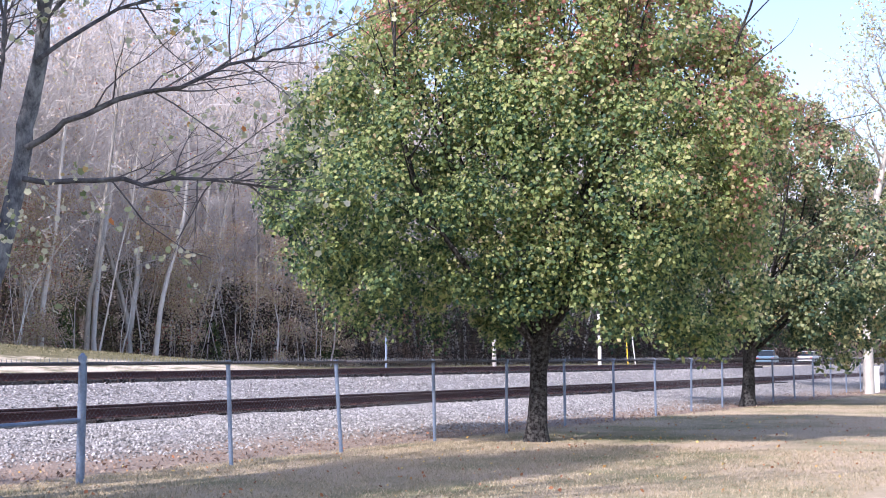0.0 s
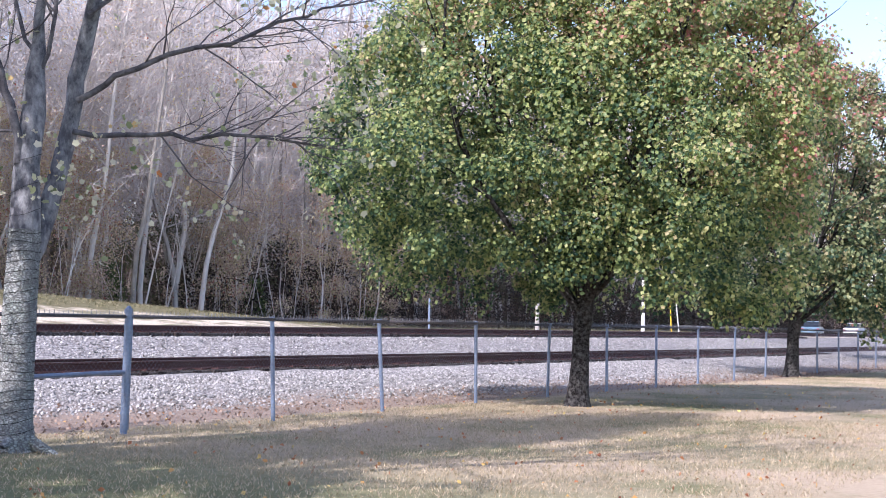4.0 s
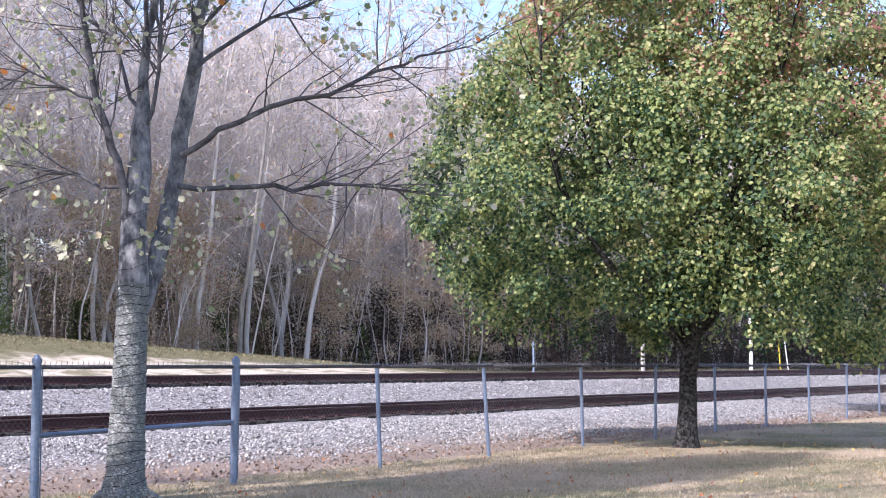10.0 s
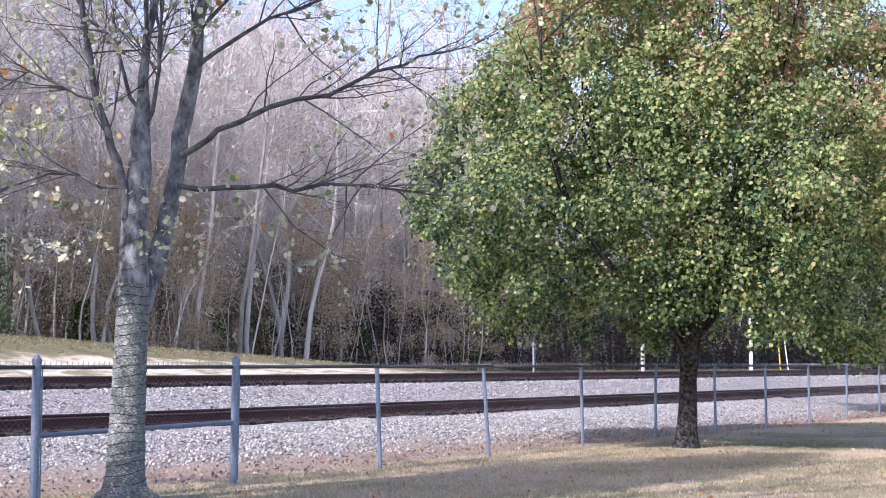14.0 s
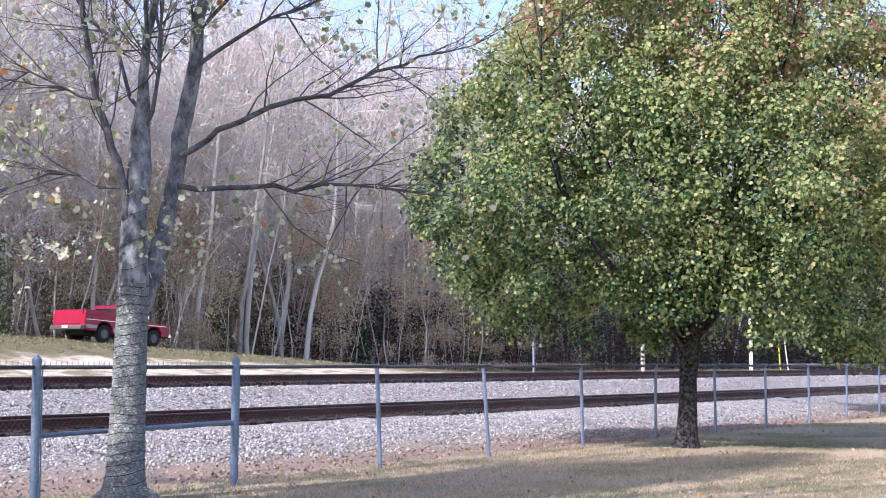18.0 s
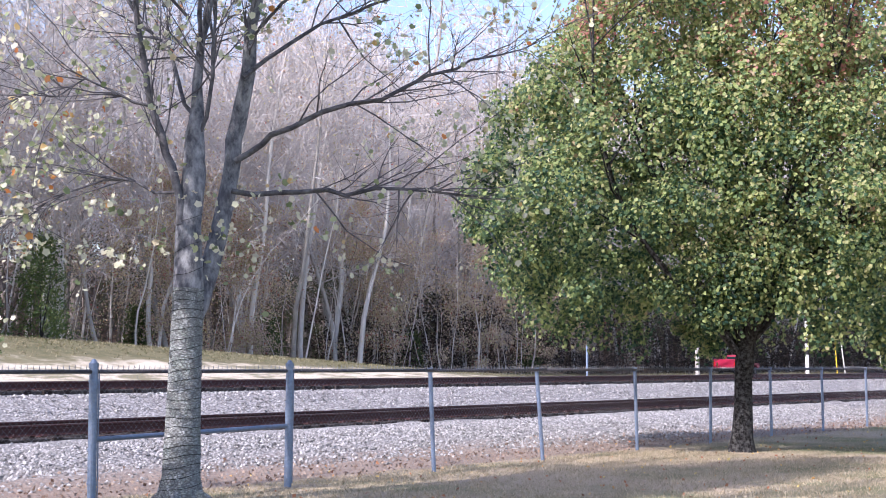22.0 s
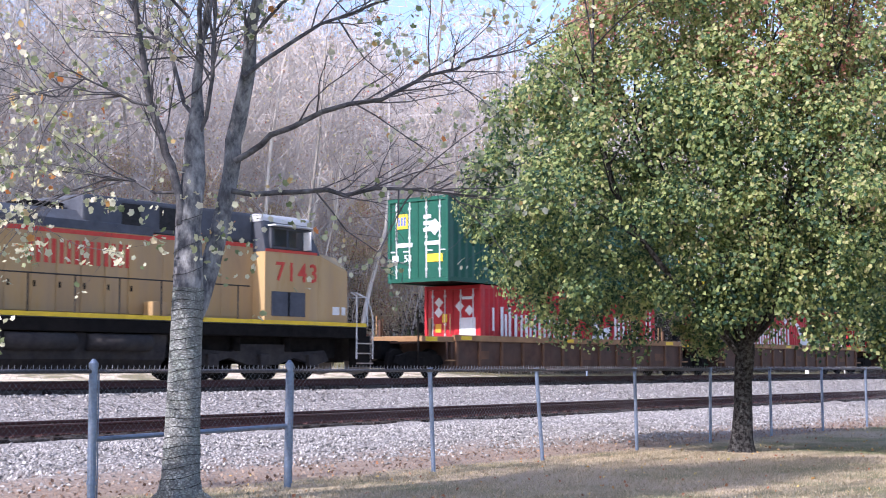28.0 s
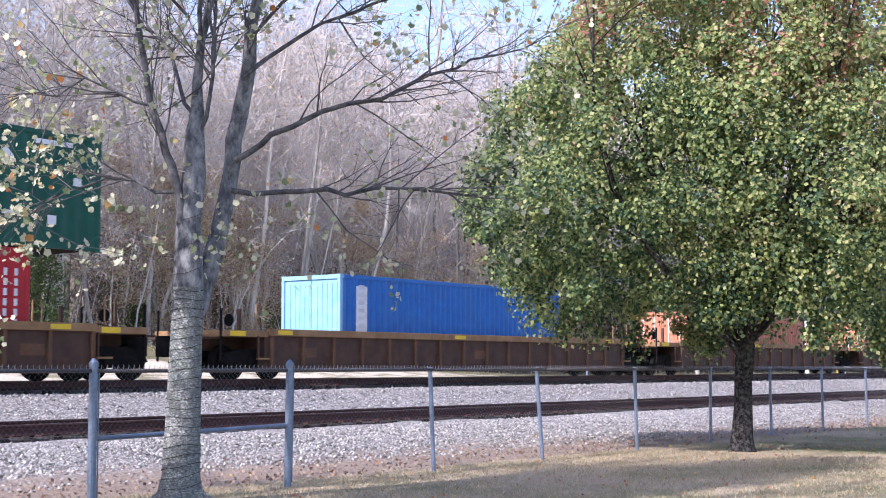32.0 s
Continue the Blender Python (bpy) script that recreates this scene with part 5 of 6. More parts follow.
        for x in (5.5, 6.7):
            part("vent_panel", boxed(x, x + 0.5, sg * 1.000, sg * 1.012, 1.95, 2.25), M_UNDER, aux)
        for x in (5.3, 6.3, 7.4):
            part("cabinet_door", boxed(x, x + 0.85, sg * 1.0, sg * 1.02, 1.75, 3.6, bevel=0.008), paint, aux)
    main = hood_piece("engine_hood", 8.6, 17.0, 1.02, 3.80, 0.02, paint, "long yellow engine hood with doors")
    part("hood_roof", extrude_profile([(-1.02, 3.8), (1.02, 3.8), (1.02, 4.02), (0.75, 4.3), (-0.75, 4.3), (-1.02, 4.02)], 8.6, 17.0), M_GREY, main, "grey hood roof")
    part("exhaust", boxed(11.0, 12.2, -0.4, 0.4, 4.3, 4.5, bevel=0.05), M_UNDER, main)
    for sg in (-1, 1):
        part("red_stripe", boxed(8.6, 17.0, sg * 1.022, sg * 1.03, 3.66, 3.77), M_RED, main)
        for k in range(11):
            x = 8.75 + k * 0.75
            d = part("hood_door", boxed(x, x + 0.68, sg * 1.02, sg * 1.045, 1.72, 3.55, bevel=0.008), paint, main)
            part("latch", boxed(x + 0.56, x + 0.62, sg * 1.045, sg * 1.06, 2.3, 2.45), M_UNDER, main)
        # the railway's name as plain red bars, one a letter
        xs = [9.43 + k * 0.46 for k in range(7)] + [13.7 + k * 0.62 for k in range(5)]
        for x in xs:
            bm = boxed(x, x + 0.12, sg * 1.046, sg * 1.054, 2.9, 3.5)
            box(bm, x + 0.22, x + 0.34, sg * 1.046, sg * 1.054, 2.9, 3.5)
            part("letter_bar", bm, M_RED, main)
    rad = hood_piece("radiator_hood", 17.0, 20.96, 1.25, 3.86, 0.02, paint, "yellow radiator compartment with dark slots")
    part("radiator_roof", extrude_profile([(-1.25, 3.87), (1.25, 3.87), (1.52, 4.1), (1.52, 4.55), (1.25, 4.75), (-1.25, 4.75), (-1.52, 4.55), (-1.52, 4.1)], 16.4, 20.95), M_GREY, rad, "overhanging grey radiator wings")
    part("wing_end", extrude_profile([(-1.24, 3.9), (1.24, 3.9), (1.5, 4.12), (1.5, 4.54), (1.24, 4.73), (-1.24, 4.73), (-1.5, 4.54), (-1.5, 4.12)], 20.95, 20.97), M_WORNGREY, rad, "pale end of the radiator wings")
    for sg in (-1, 1):
        part("red_stripe", boxed(16.42, 20.94, sg * 1.522, sg * 1.53, 4.08, 4.18), M_RED, rad)
        for x0, x1 in ((17.4, 19.0), (19.12, 20.7)):
            part("radiator_opening", boxed(x0, x1, sg * 1.25, sg * 1.268, 3.42, 3.84), M_BLACK, rad, "black radiator opening")
        for k in range(9):
            part("slot", boxed(17.06 + k * 0.415, 17.3 + k * 0.415, sg * 1.25, sg * 1.266, 2.0 + 0.1 * (k % 2), 3.2 - 0.1 * (k % 3)), M_BLACK, rad)
    # ends: plow, coupler, steps, rails
    for end, x, dx in (("front", 0.15, 1), ("rear", 22.1, -1)):
        plow = part("pilot_beam", boxed(x + dx * 0.26, x + dx * 0.5, -1.45, 1.45, 0.55, 1.3, bevel=0.02), M_SOOT, e, "dark pilot beam")
        for sg in (-1, 1):
            wing = part("plow_wing", plow_plate(x - dx * 0.05, dx, sg), M_PLOW, plow, "dusty swept-back plow wing")
            part("bracket", boxed(x - dx * 0.02, x + dx * 0.3, sg * 0.7 - 0.04, sg * 0.7 + 0.04, 1.0, 1.3), M_PLOW, plow)
        part("coupler_pocket", boxed(x, x + dx * 0.36, -0.28, 0.28, 0.5, 1.1, bevel=0.02), M_BLACK, plow)
        part("coupler", boxed(x - dx * 0.4, x + dx * 0.3, -0.13, 0.13, 0.70, 0.98, bevel=0.05), M_UNDER, e)
        part("end_platform", boxed(x + dx * 0.3, x + dx * 1.0, -1.45, 1.45, 1.32, 1.6, bevel=0.02), M_SOOT, e)
        part("end_stripe", boxed(x + dx * 0.288, x + dx * 0.3, -0.1, 1.1, 1.45, 1.56), M_STRIPE, e)
        hoses = [[(x - dx * 0.05, y, 1.05, 0.02), (x - dx * 0.2, y, 0.7, 0.02), (x - dx * 0.1, y * 0.8, 0.4, 0.02)] for y in (-0.5, -0.35, 0.35, 0.5)]
        v, f = tubes(hoses, 5)
        put("hose", raw_mesh("hose", v, f, True), M_BLACK, plow)
        for sg in (-1, 1):
            st = part("step_well", boxed(x + dx * 0.12, x + dx * 0.75, sg * 1.12, sg * 1.5, 0.35, 1.3, bevel=0.015), M_UNDER, e)
            for z in (0.45, 0.75, 1.05):
                part("step", boxed(x + dx * 0.1, x + dx * 0.78, sg * 1.45, sg * 1.54, z, z + 0.04), M_PLOW, st)
            hoop([(x + dx * 0.1, sg * 1.52, 0.6), (x + dx * 0.1, sg * 1.52, 1.9), (x + dx * 0.35, sg * 1.52, 2.45), (x + dx * 0.9, sg * 1.5, 2.6)], 0.022, e, "grab_rail", M_WHITE, "white grab rail")
            hoop([(x + dx * 0.85, sg * 1.52, 0.6), (x + dx * 0.85, sg * 1.52, 2.5), (x + dx * 1.1, sg * 1.5, 2.6)], 0.022, e, "grab_rail", M_WHITE)
        hoop([(x + dx * 0.08, -1.3, 1.6), (x + dx * 0.08, -1.25, 2.5), (x + dx * 0.08, -0.5, 2.5), (x + dx * 0.08, -0.4, 1.6)], 0.02, e, "end_rail", M_WHITE)
        hoop([(x + dx * 0.08, 1.3, 1.6), (x + dx * 0.08, 1.25, 2.5), (x + dx * 0.08, 0.5, 2.5), (x + dx * 0.08, 0.4, 1.6)], 0.02, e, "end_rail", M_WHITE)
    for sg in (-1, 1):
        hoop([(5.5, sg * 1.48, 2.6), (15.0, sg * 1.48, 2.6), (21.3, sg * 1.48, 2.6)], 0.02, e, "handrail", M_BLACK)
        for k in range(-2, 10):
            hoop([(8.7 + 1.38 * k, sg * 1.48, 1.6), (8.7 + 1.38 * k, sg * 1.48, 2.6)], 0.02, e, "handrail_post", M_BLACK)
        part("step_box", boxed(8.48, 8.97, sg * 1.1, sg * 1.46, 1.66, 2.05, bevel=0.02), paint, e)
    # tank, reservoirs, bogies
    # plain dark box, added to stop light showing through below the frame
    part("underframe_filler", boxed(1.4, 20.9, -0.98, 0.98, 0.62, 1.23), M_UNDER, e, "dark filler box added under the frame to block light")
    part("fuel_tank", extrude_profile([(-1.3, 0.55), (-1.0, 0.28), (1.0, 0.28), (1.3, 0.55), (1.38, 1.2), (-1.38, 1.2)], 8.4, 13.6), M_SOOT, e, "dark fuel tank")
    for sg in (-1, 1):
        for x in (9.0, 11.4):
            part("air_reservoir", cyl(bmesh.new(), (x, sg * 1.36, 0.98), (x + 2.0, sg * 1.36, 0.98), 0.22, seg=16), M_SOOT, e, smooth=True)
    for c in (4.6, 17.7):
        bg = part("bogie", boxed(c - 2.7, c + 2.7, -0.6, 0.6, 0.55, 0.95, bevel=0.05), M_UNDER, e, "black three-axle bogie")
        for sg in (-1, 1):
            pr = [(c - 2.8, 0.55), (c - 2.6, 0.85), (c - 1.2, 0.78), (c - 0.9, 1.0), (c + 0.9, 1.0), (c + 1.2, 0.78), (c + 2.6, 0.85), (c + 2.8, 0.55), (c + 2.2, 0.4), (c + 1.3, 0.62), (c + 0.6, 0.42), (c - 0.6, 0.42), (c - 1.3, 0.62), (c - 2.2, 0.4)]
            part("side_frame", extrude_profile([(a, b) for a, b in pr], sg * 0.92, sg * 1.12, axis="y"), M_SOOT, bg)
            for k in (-1, 0, 1):
                part("axle_box", boxed(c + k * 2.0 - 0.2, c + k * 2.0 + 0.2, sg * 1.1, sg * 1.25, 0.36, 0.72, bevel=0.03), M_SOOT, bg)
            for k in (-1.0, 1.0):
                part("spring", cyl(bmesh.new(), (c + k, sg * 1.05, 0.8), (c + k, sg * 1.05, 1.2), 0.14, seg=10), M_UNDER, bg)
        for k in (-1, 0, 1):
            wheelset(e, c + k * 2.0, 0.53, fw)
    return e


engine(-0.95, 0.0, "5539", "yellow and grey diesel locomotive with red lettering", M_YELLOW)
engine(43.83, 180.0, "7143", "weathered yellow diesel locomotive coupled back to back", M_FADED)


def corrugated(length, w, h, pitch, deep, x_pad=0.25):
    """The four upright walls and roof of a container with folded steel sides."""
    xs, ys = [0.0, x_pad], [0.0, 0.0]
    x = x_pad
    while x + pitch < length - x_pad:
        for dx, dy in ((0.18, deep), (0.5, deep), (0.68, 0.0), (1.0, 0.0)):
            xs.append(x + pitch * dx)
            ys.append(dy)
        x += pitch
    xs += [length]
    ys += [0.0]
    k = len(xs)
    out = []
    for sg in (-1, 1):
        v = [(a, sg * (w / 2 - 0.012 - d), z) for z in (0.16, h - 0.12) for a, d in zip(xs, ys)]
        f = [(i, i + 1, k + i + 1, k + i) if sg < 0 else (i, k + i, k + i + 1, i + 1) for i in range(k - 1)]
        out.append(raw_mesh("side_wall", v, f))
    return out


def container(behind, z, length, w, h, body, end_mat, label, group, pitch, deep, decals, panel=10.5):
    """A box with corner posts, rails, folded sides, doors with locking bars."""
    c = train_thing("shipping_container", label, "container", behind, z=RAIL_TOP + z, group=group)
    for wall in corrugated(length, w, h, pitch, deep):
        put("side_wall", wall, body, c)
    part("roof", boxed(0.05, length - 0.05, -w / 2 + 0.03, w / 2 - 0.03, h - 0.1, h - 0.02), body, c)
    part("floor_frame", boxed(0.05, length - 0.05, -w / 2 + 0.03, w / 2 - 0.03, 0.05, 0.16), M_UNDER, c)
    part("rear_wall", boxed(length - 0.06, length - 0.02, -w / 2 + 0.08, w / 2 - 0.08, 0.1, h - 0.1), body, c)
    for sg in (-1, 1):
        y0, y1 = sorted((sg * (w / 2 - 0.09), sg * w / 2))
        part("bottom_rail", boxed(0.12, length - 0.12, y0, y1, 0.02, 0.17, bevel=0.01), body, c)
        part("top_rail", boxed(0.12, length - 0.12, y0, y1, h - 0.13, h - 0.01, bevel=0.01), body, c)
        for x in (0.0, length - 0.13):
            part("corner_post", boxed(x, x + 0.13, y0 - 0.02 * (sg > 0), y1 + 0.02 * (sg < 0), 0.11, h - 0.11, bevel=0.01), end_mat if x == 0 else body, c)
        for x in (0.0, length - 0.18):
            for zz in (0.0, h - 0.12):
                part("corner_casting", boxed(x - 0.004, x + 0.182, sg * (w / 2 - 0.16), sg * (w / 2 + 0.004), zz, zz + 0.12, bevel=0.012), end_mat if x == 0 else body, c)
    part("door_header", boxed(0.0, 0.1, -w / 2 + 0.1, w / 2 - 0.1, h - 0.14, h - 0.01), end_mat, c)
    part("door_sill", boxed(0.0, 0.1, -w / 2 + 0.1, w / 2 - 0.1, 0.02, 0.15), end_mat, c)
    for sg in (-1, 1):
        y0, y1 = sorted((sg * 0.01, sg * (w / 2 - 0.1)))
        dr = part("door", boxed(0.05, 0.09, y0, y1, 0.16, h - 0.15, bevel=0.006), end_mat, c, "container door with locking bars")
        if decals != "blue":
            for yy in (0.28, 0.72):
                y = sg * yy * w / 2
                part("locking_bar", cyl(bmesh.new(), (0.03, y, 0.1), (0.03, y, h - 0.1), 0.024, seg=8), M_PALEGREY, dr)
                part("bar_handle", boxed(0.01, 0.04, y - 0.03, y + sg * 0.26, 1.05, 1.09), M_PALEGREY, dr)
                for zz in (0.4, 1.5, h - 0.4):
                    part("bar_keeper", boxed(0.02, 0.06, y - 0.05, y + 0.05, zz, zz + 0.07), M_PALEGREY, dr)
        for k in range(5):
            zz = 0.3 + k * (h - 0.6) / 5
            part("door_panel", boxed(0.042, 0.052, y0 + 0.06, y1 - 0.06, zz, zz + (h - 0.6) / 5 - 0.12, bevel=0.004) if decals != "blue" else
                 boxed(0.03, 0.052, y0 + 0.05 + k * (y1 - y0 - 0.1) / 5, y0 + 0.05 + (k + 0.55) * (y1 - y0 - 0.1) / 5, 0.25, h - 0.25, bevel=0.006), end_mat, dr)
    side = -w / 2 - 0.006

    def decal(name, x0, x1, z0, z1, mat, lab=""):
        return part(name, boxed(x0, x1, side, side + 0.02, z0, z1), mat, c, lab)

    def end_decal(name, y0, y1, z0, z1, mat, lab=""):
        return part(name, boxed(0.018, 0.04, y0, y1, z0, z1), mat, c, lab)

    if decals == "green":
        # y falls towards the near side
        p = end_decal("marking_panel", 0.45, 0.95, h - 1.05, h - 0.55, M_STRIPE, "yellow square with dark bars")
        for k in range(3):
            part("marking_bar", boxed(0.012, 0.02, 0.52 + k * 0.13, 0.6 + k * 0.13, h - 0.95, h - 0.65), M_BLUE, p)
        words("53", 0.34, Matrix.Translation((0.016, 0.42, 0.72)) @ Euler((radians(90), 0, radians(-90))).to_matrix().to_4x4(), M_DECAL, c, "number")
        end_decal("placard", 0.85, 1.1, 0.7, 0.95, M_DECAL)
        end_decal("placard", -1.05, -0.35, 0.68, 0.95, M_STRIPE)
        for k in range(3):
            end_decal("marking_bar", -0.55 - 0.1 * k, -0.25, h - 0.75 - k * 0.22, h - 0.62 - k * 0.22, M_DECAL)
        end_decal("marking_bar", 0.25, 0.95, 1.22, 1.36, M_DECAL)
        end_decal("marking_bar", -0.95, -0.3, 1.25, 1.38, M_DECAL)
        dm = end_decal("diamond_placard", -0.2, 0.2, -0.2, 0.2, M_DECAL)
        dm.matrix_basis = Matrix.Translation((0, -0.72, h - 1.05)) @ pose(0, 0, 0, 45)
        p = decal("marking_panel", panel, panel + 1.15, h - 1.25, h - 0.35, M_STRIPE, "yellow panel with dark blue bars")
        for k, wd in enumerate((0.16, 0.28, 0.2)):
            part("marking_bar", boxed(panel + 0.14 + k * 0.34, panel + 0.14 + k * 0.34 + wd, side - 0.006, side + 0.004, h - 1.1, h - 0.5), M_BLUE, p)
        decal("marking_bar", length - 2.0, length - 0.9, h - 0.36, h - 0.24, M_DECAL)
        decal("marking_bar", length - 2.9, length - 2.5, 0.75, 0.85, M_DECAL)
        decal("marking_bar", length - 1.6, length - 1.35, 0.6, 0.82, M_DECAL)
        decal("marking_bar", length - 0.85, length - 0.62, h - 1.3, h - 1.1, M_DECAL)
        dm = part("diamond_placard", boxed(-0.17, 0.17, -0.01, 0.01, -0.17, 0.17), M_DECAL, c, m=Matrix.Translation((length - 2.85, side + 0.008, h - 0.75)) @ pose(0, 0, 0, 0, 45))
        part("seam_post", boxed(length - 2.0, length - 1.88, -w / 2 - 0.004, -w / 2 + 0.05, 0.1, h - 0.05), body, c)
        part("seam_post", boxed(1.9, 2.02, -w / 2 - 0.004, -w / 2 + 0.05, 0.1, h - 0.05), body, c)
    elif decals == "red":
        end_decal("placard", -0.98, -0.3, 1.1, 1.75, M_DECAL, "white data panel")
        end_decal("placard", 0.5, 0.75, 1.25, 1.55, M_ORANGE)
        end_decal("placard", 0.25, 0.45, 1.6, 1.9, M_STRIPE)
        end_decal("marking_bar", -0.9, -0.4, h - 0.5, h - 0.4, M_DECAL)
        for y, zz in ((0.62, 1.95), (-0.72, 2.0), (-0.3, 2.15), (0.6, 2.3)):
            dm = end_decal("diamond_placard", -0.13, 0.13, -0.13, 0.13, M_DECAL)
            dm.matrix_basis = Matrix.Translation((0, y, zz)) @ pose(0, 0, 0, 45)
        # the shipping line's name as plain white bars, one a letter, and a curved sweep between the two words
        for k, (x, wd) in enumerate(((1.2, 0.62), (2.05, 0.5), (2.72, 0.68), (3.58, 0.46), (4.2, 0.5), (4.87, 0.46), (5.5, 0.5), (8.95, 0.42), (9.58, 0.5), (10.26, 0.5))):
            hh = 1.22 if k in (0, 7) else 0.98
            bm = boxed(x, x + 0.15, side, side + 0.02, 0.92, 0.92 + hh)
            box(bm, x + wd - 0.13, x + wd, side, side + 0.02, 0.92, 0.92 + hh)
            if wd > 0.6:
                box(bm, x + wd / 2 - 0.06, x + wd / 2 + 0.06, side, side + 0.02, 1.1, 0.92 + hh * 0.8)
            part("letter_bar", bm, M_DECAL, c)
        bm = bmesh.new()
        top = [(6.4, 2.2), (6.8, 2.26), (7.2, 2.1), (7.55, 1.75), (7.95, 1.5), (8.7, 1.62)]
        low = [(6.4, 2.14), (6.8, 2.1), (7.1, 1.84), (7.4, 1.4), (7.2, 0.95), (8.4, 0.95)]
        fr = [[bm.verts.new((x, yy, zz)) for x, zz in top + low[::-1]] for yy in (side, side + 0.02)]
        k = len(fr[0])
        for i in range(k):
            bm.faces.new((fr[0][i], fr[0][(i + 1) % k], fr[1][(i + 1) % k], fr[1][i]))
        bm.faces.new(fr[0])
        bm.faces.new(fr[1][::-1])
        bmesh.ops.recalc_face_normals(bm, faces=bm.faces)
        part("sweep_mark", bm, M_DECAL, c, "white curved sweep")
        for x, zz in ((5.6, 2.25), (5.95, 2.5), (6.25, 2.25)):
            part("diamond_placard", boxed(-0.14, 0.14, -0.01, 0.01, -0.14, 0.14), M_DECAL, c, m=Matrix.Translation((x, side + 0.008, zz)) @ pose(0, 0, 0, 0, 45))
        for x in (11.45, 11.75):
            for k in range(6):
                decal("marking_bar", x, x + 0.09, 1.0 + k * 0.24, 1.17 + k * 0.24, M_DECAL)
        decal("marking_bar", 0.7, 0.8, 1.3, 2.1, M_DECAL)
    elif decals == "blue":
        p = decal("data_panel", 0.75, 1.25, 0.25, h - 0.35, M_DECAL, "white upright strip of markings")
        for k in range(9):
            part("marking_bar", boxed(0.85, 1.12, side - 0.004, side + 0.004, 0.5 + k * 0.24, 0.62 + k * 0.24), M_PALEGREY, p)
    return c


def well_car(behind, length, bogies, label):
    """A low brown well unit with ribbed sides, end platforms and the bogies it rides on."""
    w = train_thing("well_car", label, "railway wagon", behind, group="well cars of the train")
    a, b = 1.95, length - 1.95
    for sg in (-1, 1):
        y0, y1 = sorted((sg * 1.36, sg * 1.5))
        part("top_chord", boxed(a, b, y0 - 0.0, y1, 1.22, 1.42, bevel=0.015), M_SILL, w, "top chord in a lit tan tone")
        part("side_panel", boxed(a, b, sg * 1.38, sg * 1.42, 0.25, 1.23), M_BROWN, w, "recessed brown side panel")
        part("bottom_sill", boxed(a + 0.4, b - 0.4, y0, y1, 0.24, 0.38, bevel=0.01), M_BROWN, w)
        n_rib = int((b - a) / 1.25)
        for k in range(n_rib + 1):
            x = a + 0.05 + k * (b - a - 0.2) / n_rib
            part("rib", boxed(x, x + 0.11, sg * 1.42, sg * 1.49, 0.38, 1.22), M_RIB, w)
        for x in (a + 1.3, (a + b) / 2, b - 2.2):
            part("marking_bar", boxed(x, x + 0.7, sg * 1.421, sg * 1.428, 0.62, 0.9), M_RIB, w)
        for x in (a + 0.3, (a + b) / 2 - 1.2, b - 1.4):
            part("reflector", boxed(x, x + 0.6, sg * 1.5, sg * 1.508, 1.26, 1.38), M_STRIPE, w, "yellow reflective strip")
        # grab irons and steps at the ends
        for x, dx in ((a - 0.25, -1), (b + 0.25, 1)):
            hoop([(x, sg * 1.46, 1.45), (x, sg * 1.46, 2.1), (x + dx * 0.3, sg * 1.46, 2.1), (x + dx * 0.3, sg * 1.46, 1.45)], 0.02, w, "grab_iron", M_SILL)
            part("step", boxed(x - 0.2, x + 0.25, sg * 1.4, sg * 1.5, 0.55, 0.6), M_SILL, w)
            part("step_hanger", boxed(x - 0.2, x - 0.15, sg * 1.42, sg * 1.47, 0.58, 1.2), M_BROWN, w)
    for x0, x1, dx in ((0.25, a, 1), (b, length - 0.25, -1)):
        pl = part("end_platform", boxed(x0, x1, -1.42, 1.42, 1.18, 1.36, bevel=0.02), M_SILL, w)
        out = x0 if dx > 0 else x1
        part("draft_sill", boxed(out - dx * 0.85, out + dx * 0.4, -0.42, 0.42, 0.62, 1.2, bevel=0.03), M_UNDER, w, "sooty draft sill and coupler")
        part("crossover_step", boxed(out - dx * 0.42, out, -1.25, 1.25, 1.12, 1.17), M_BROWN, w)
        for y in (-1.3, 1.26):
            part("end_stile", boxed(out - dx * 0.03, out + dx * 0.03, y, y + 0.05, 0.5, 1.95), M_UNDER, w)
        part("bolster", boxed(x0 + 0.1, x1 - 0.1, -0.5, 0.5, 0.8, 1.2, bevel=0.03), M_BROWN, w)
        part("bulkhead", boxed(x1 - 0.14 if dx > 0 else x0, x1 if dx > 0 else x0 + 0.14, -1.4, 1.4, 0.22, 1.22), M_BROWN, w)
        for y in (-1.1, 1.05):
            part("stanchion", boxed((x0 + x1) / 2 - 0.04, (x0 + x1) / 2 + 0.04, y - 0.05, y + 0.05, 1.36, 1.95), M_BROWN, pl)
        wheel = cyl(bmesh.new(), ((x0 + x1) / 2, -0.72, 1.66), ((x0 + x1) / 2, -0.68, 1.66), 0.17, seg=16)
        part("brake_wheel", wheel, M_UNDER, pl)
        part("warning_patch", boxed(x0 + 0.2, x0 + 0.8, -1.43, -1.42, 1.2, 1.34), M_STRIPE, pl)
    for c in bogies:
        bg = part("bogie", boxed(c - 0.18, c + 0.18, -1.0, 1.0, 0.5, 0.82, bevel=0.03), M_UNDER, w, "black two-axle bogie")
        for sg in (-1, 1):
            pr = [(c - 1.25, 0.48), (c - 1.1, 0.72), (c - 0.45, 0.86), (c + 0.45, 0.86), (c + 1.1, 0.72), (c + 1.25, 0.48), (c + 0.95, 0.38), (c + 0.45, 0.32), (c - 0.45, 0.32), (c - 0.95, 0.38)]
            part("side_frame", extrude_profile(pr, sg * 0.93, sg * 1.08, axis="y"), M_UNDER, bg)
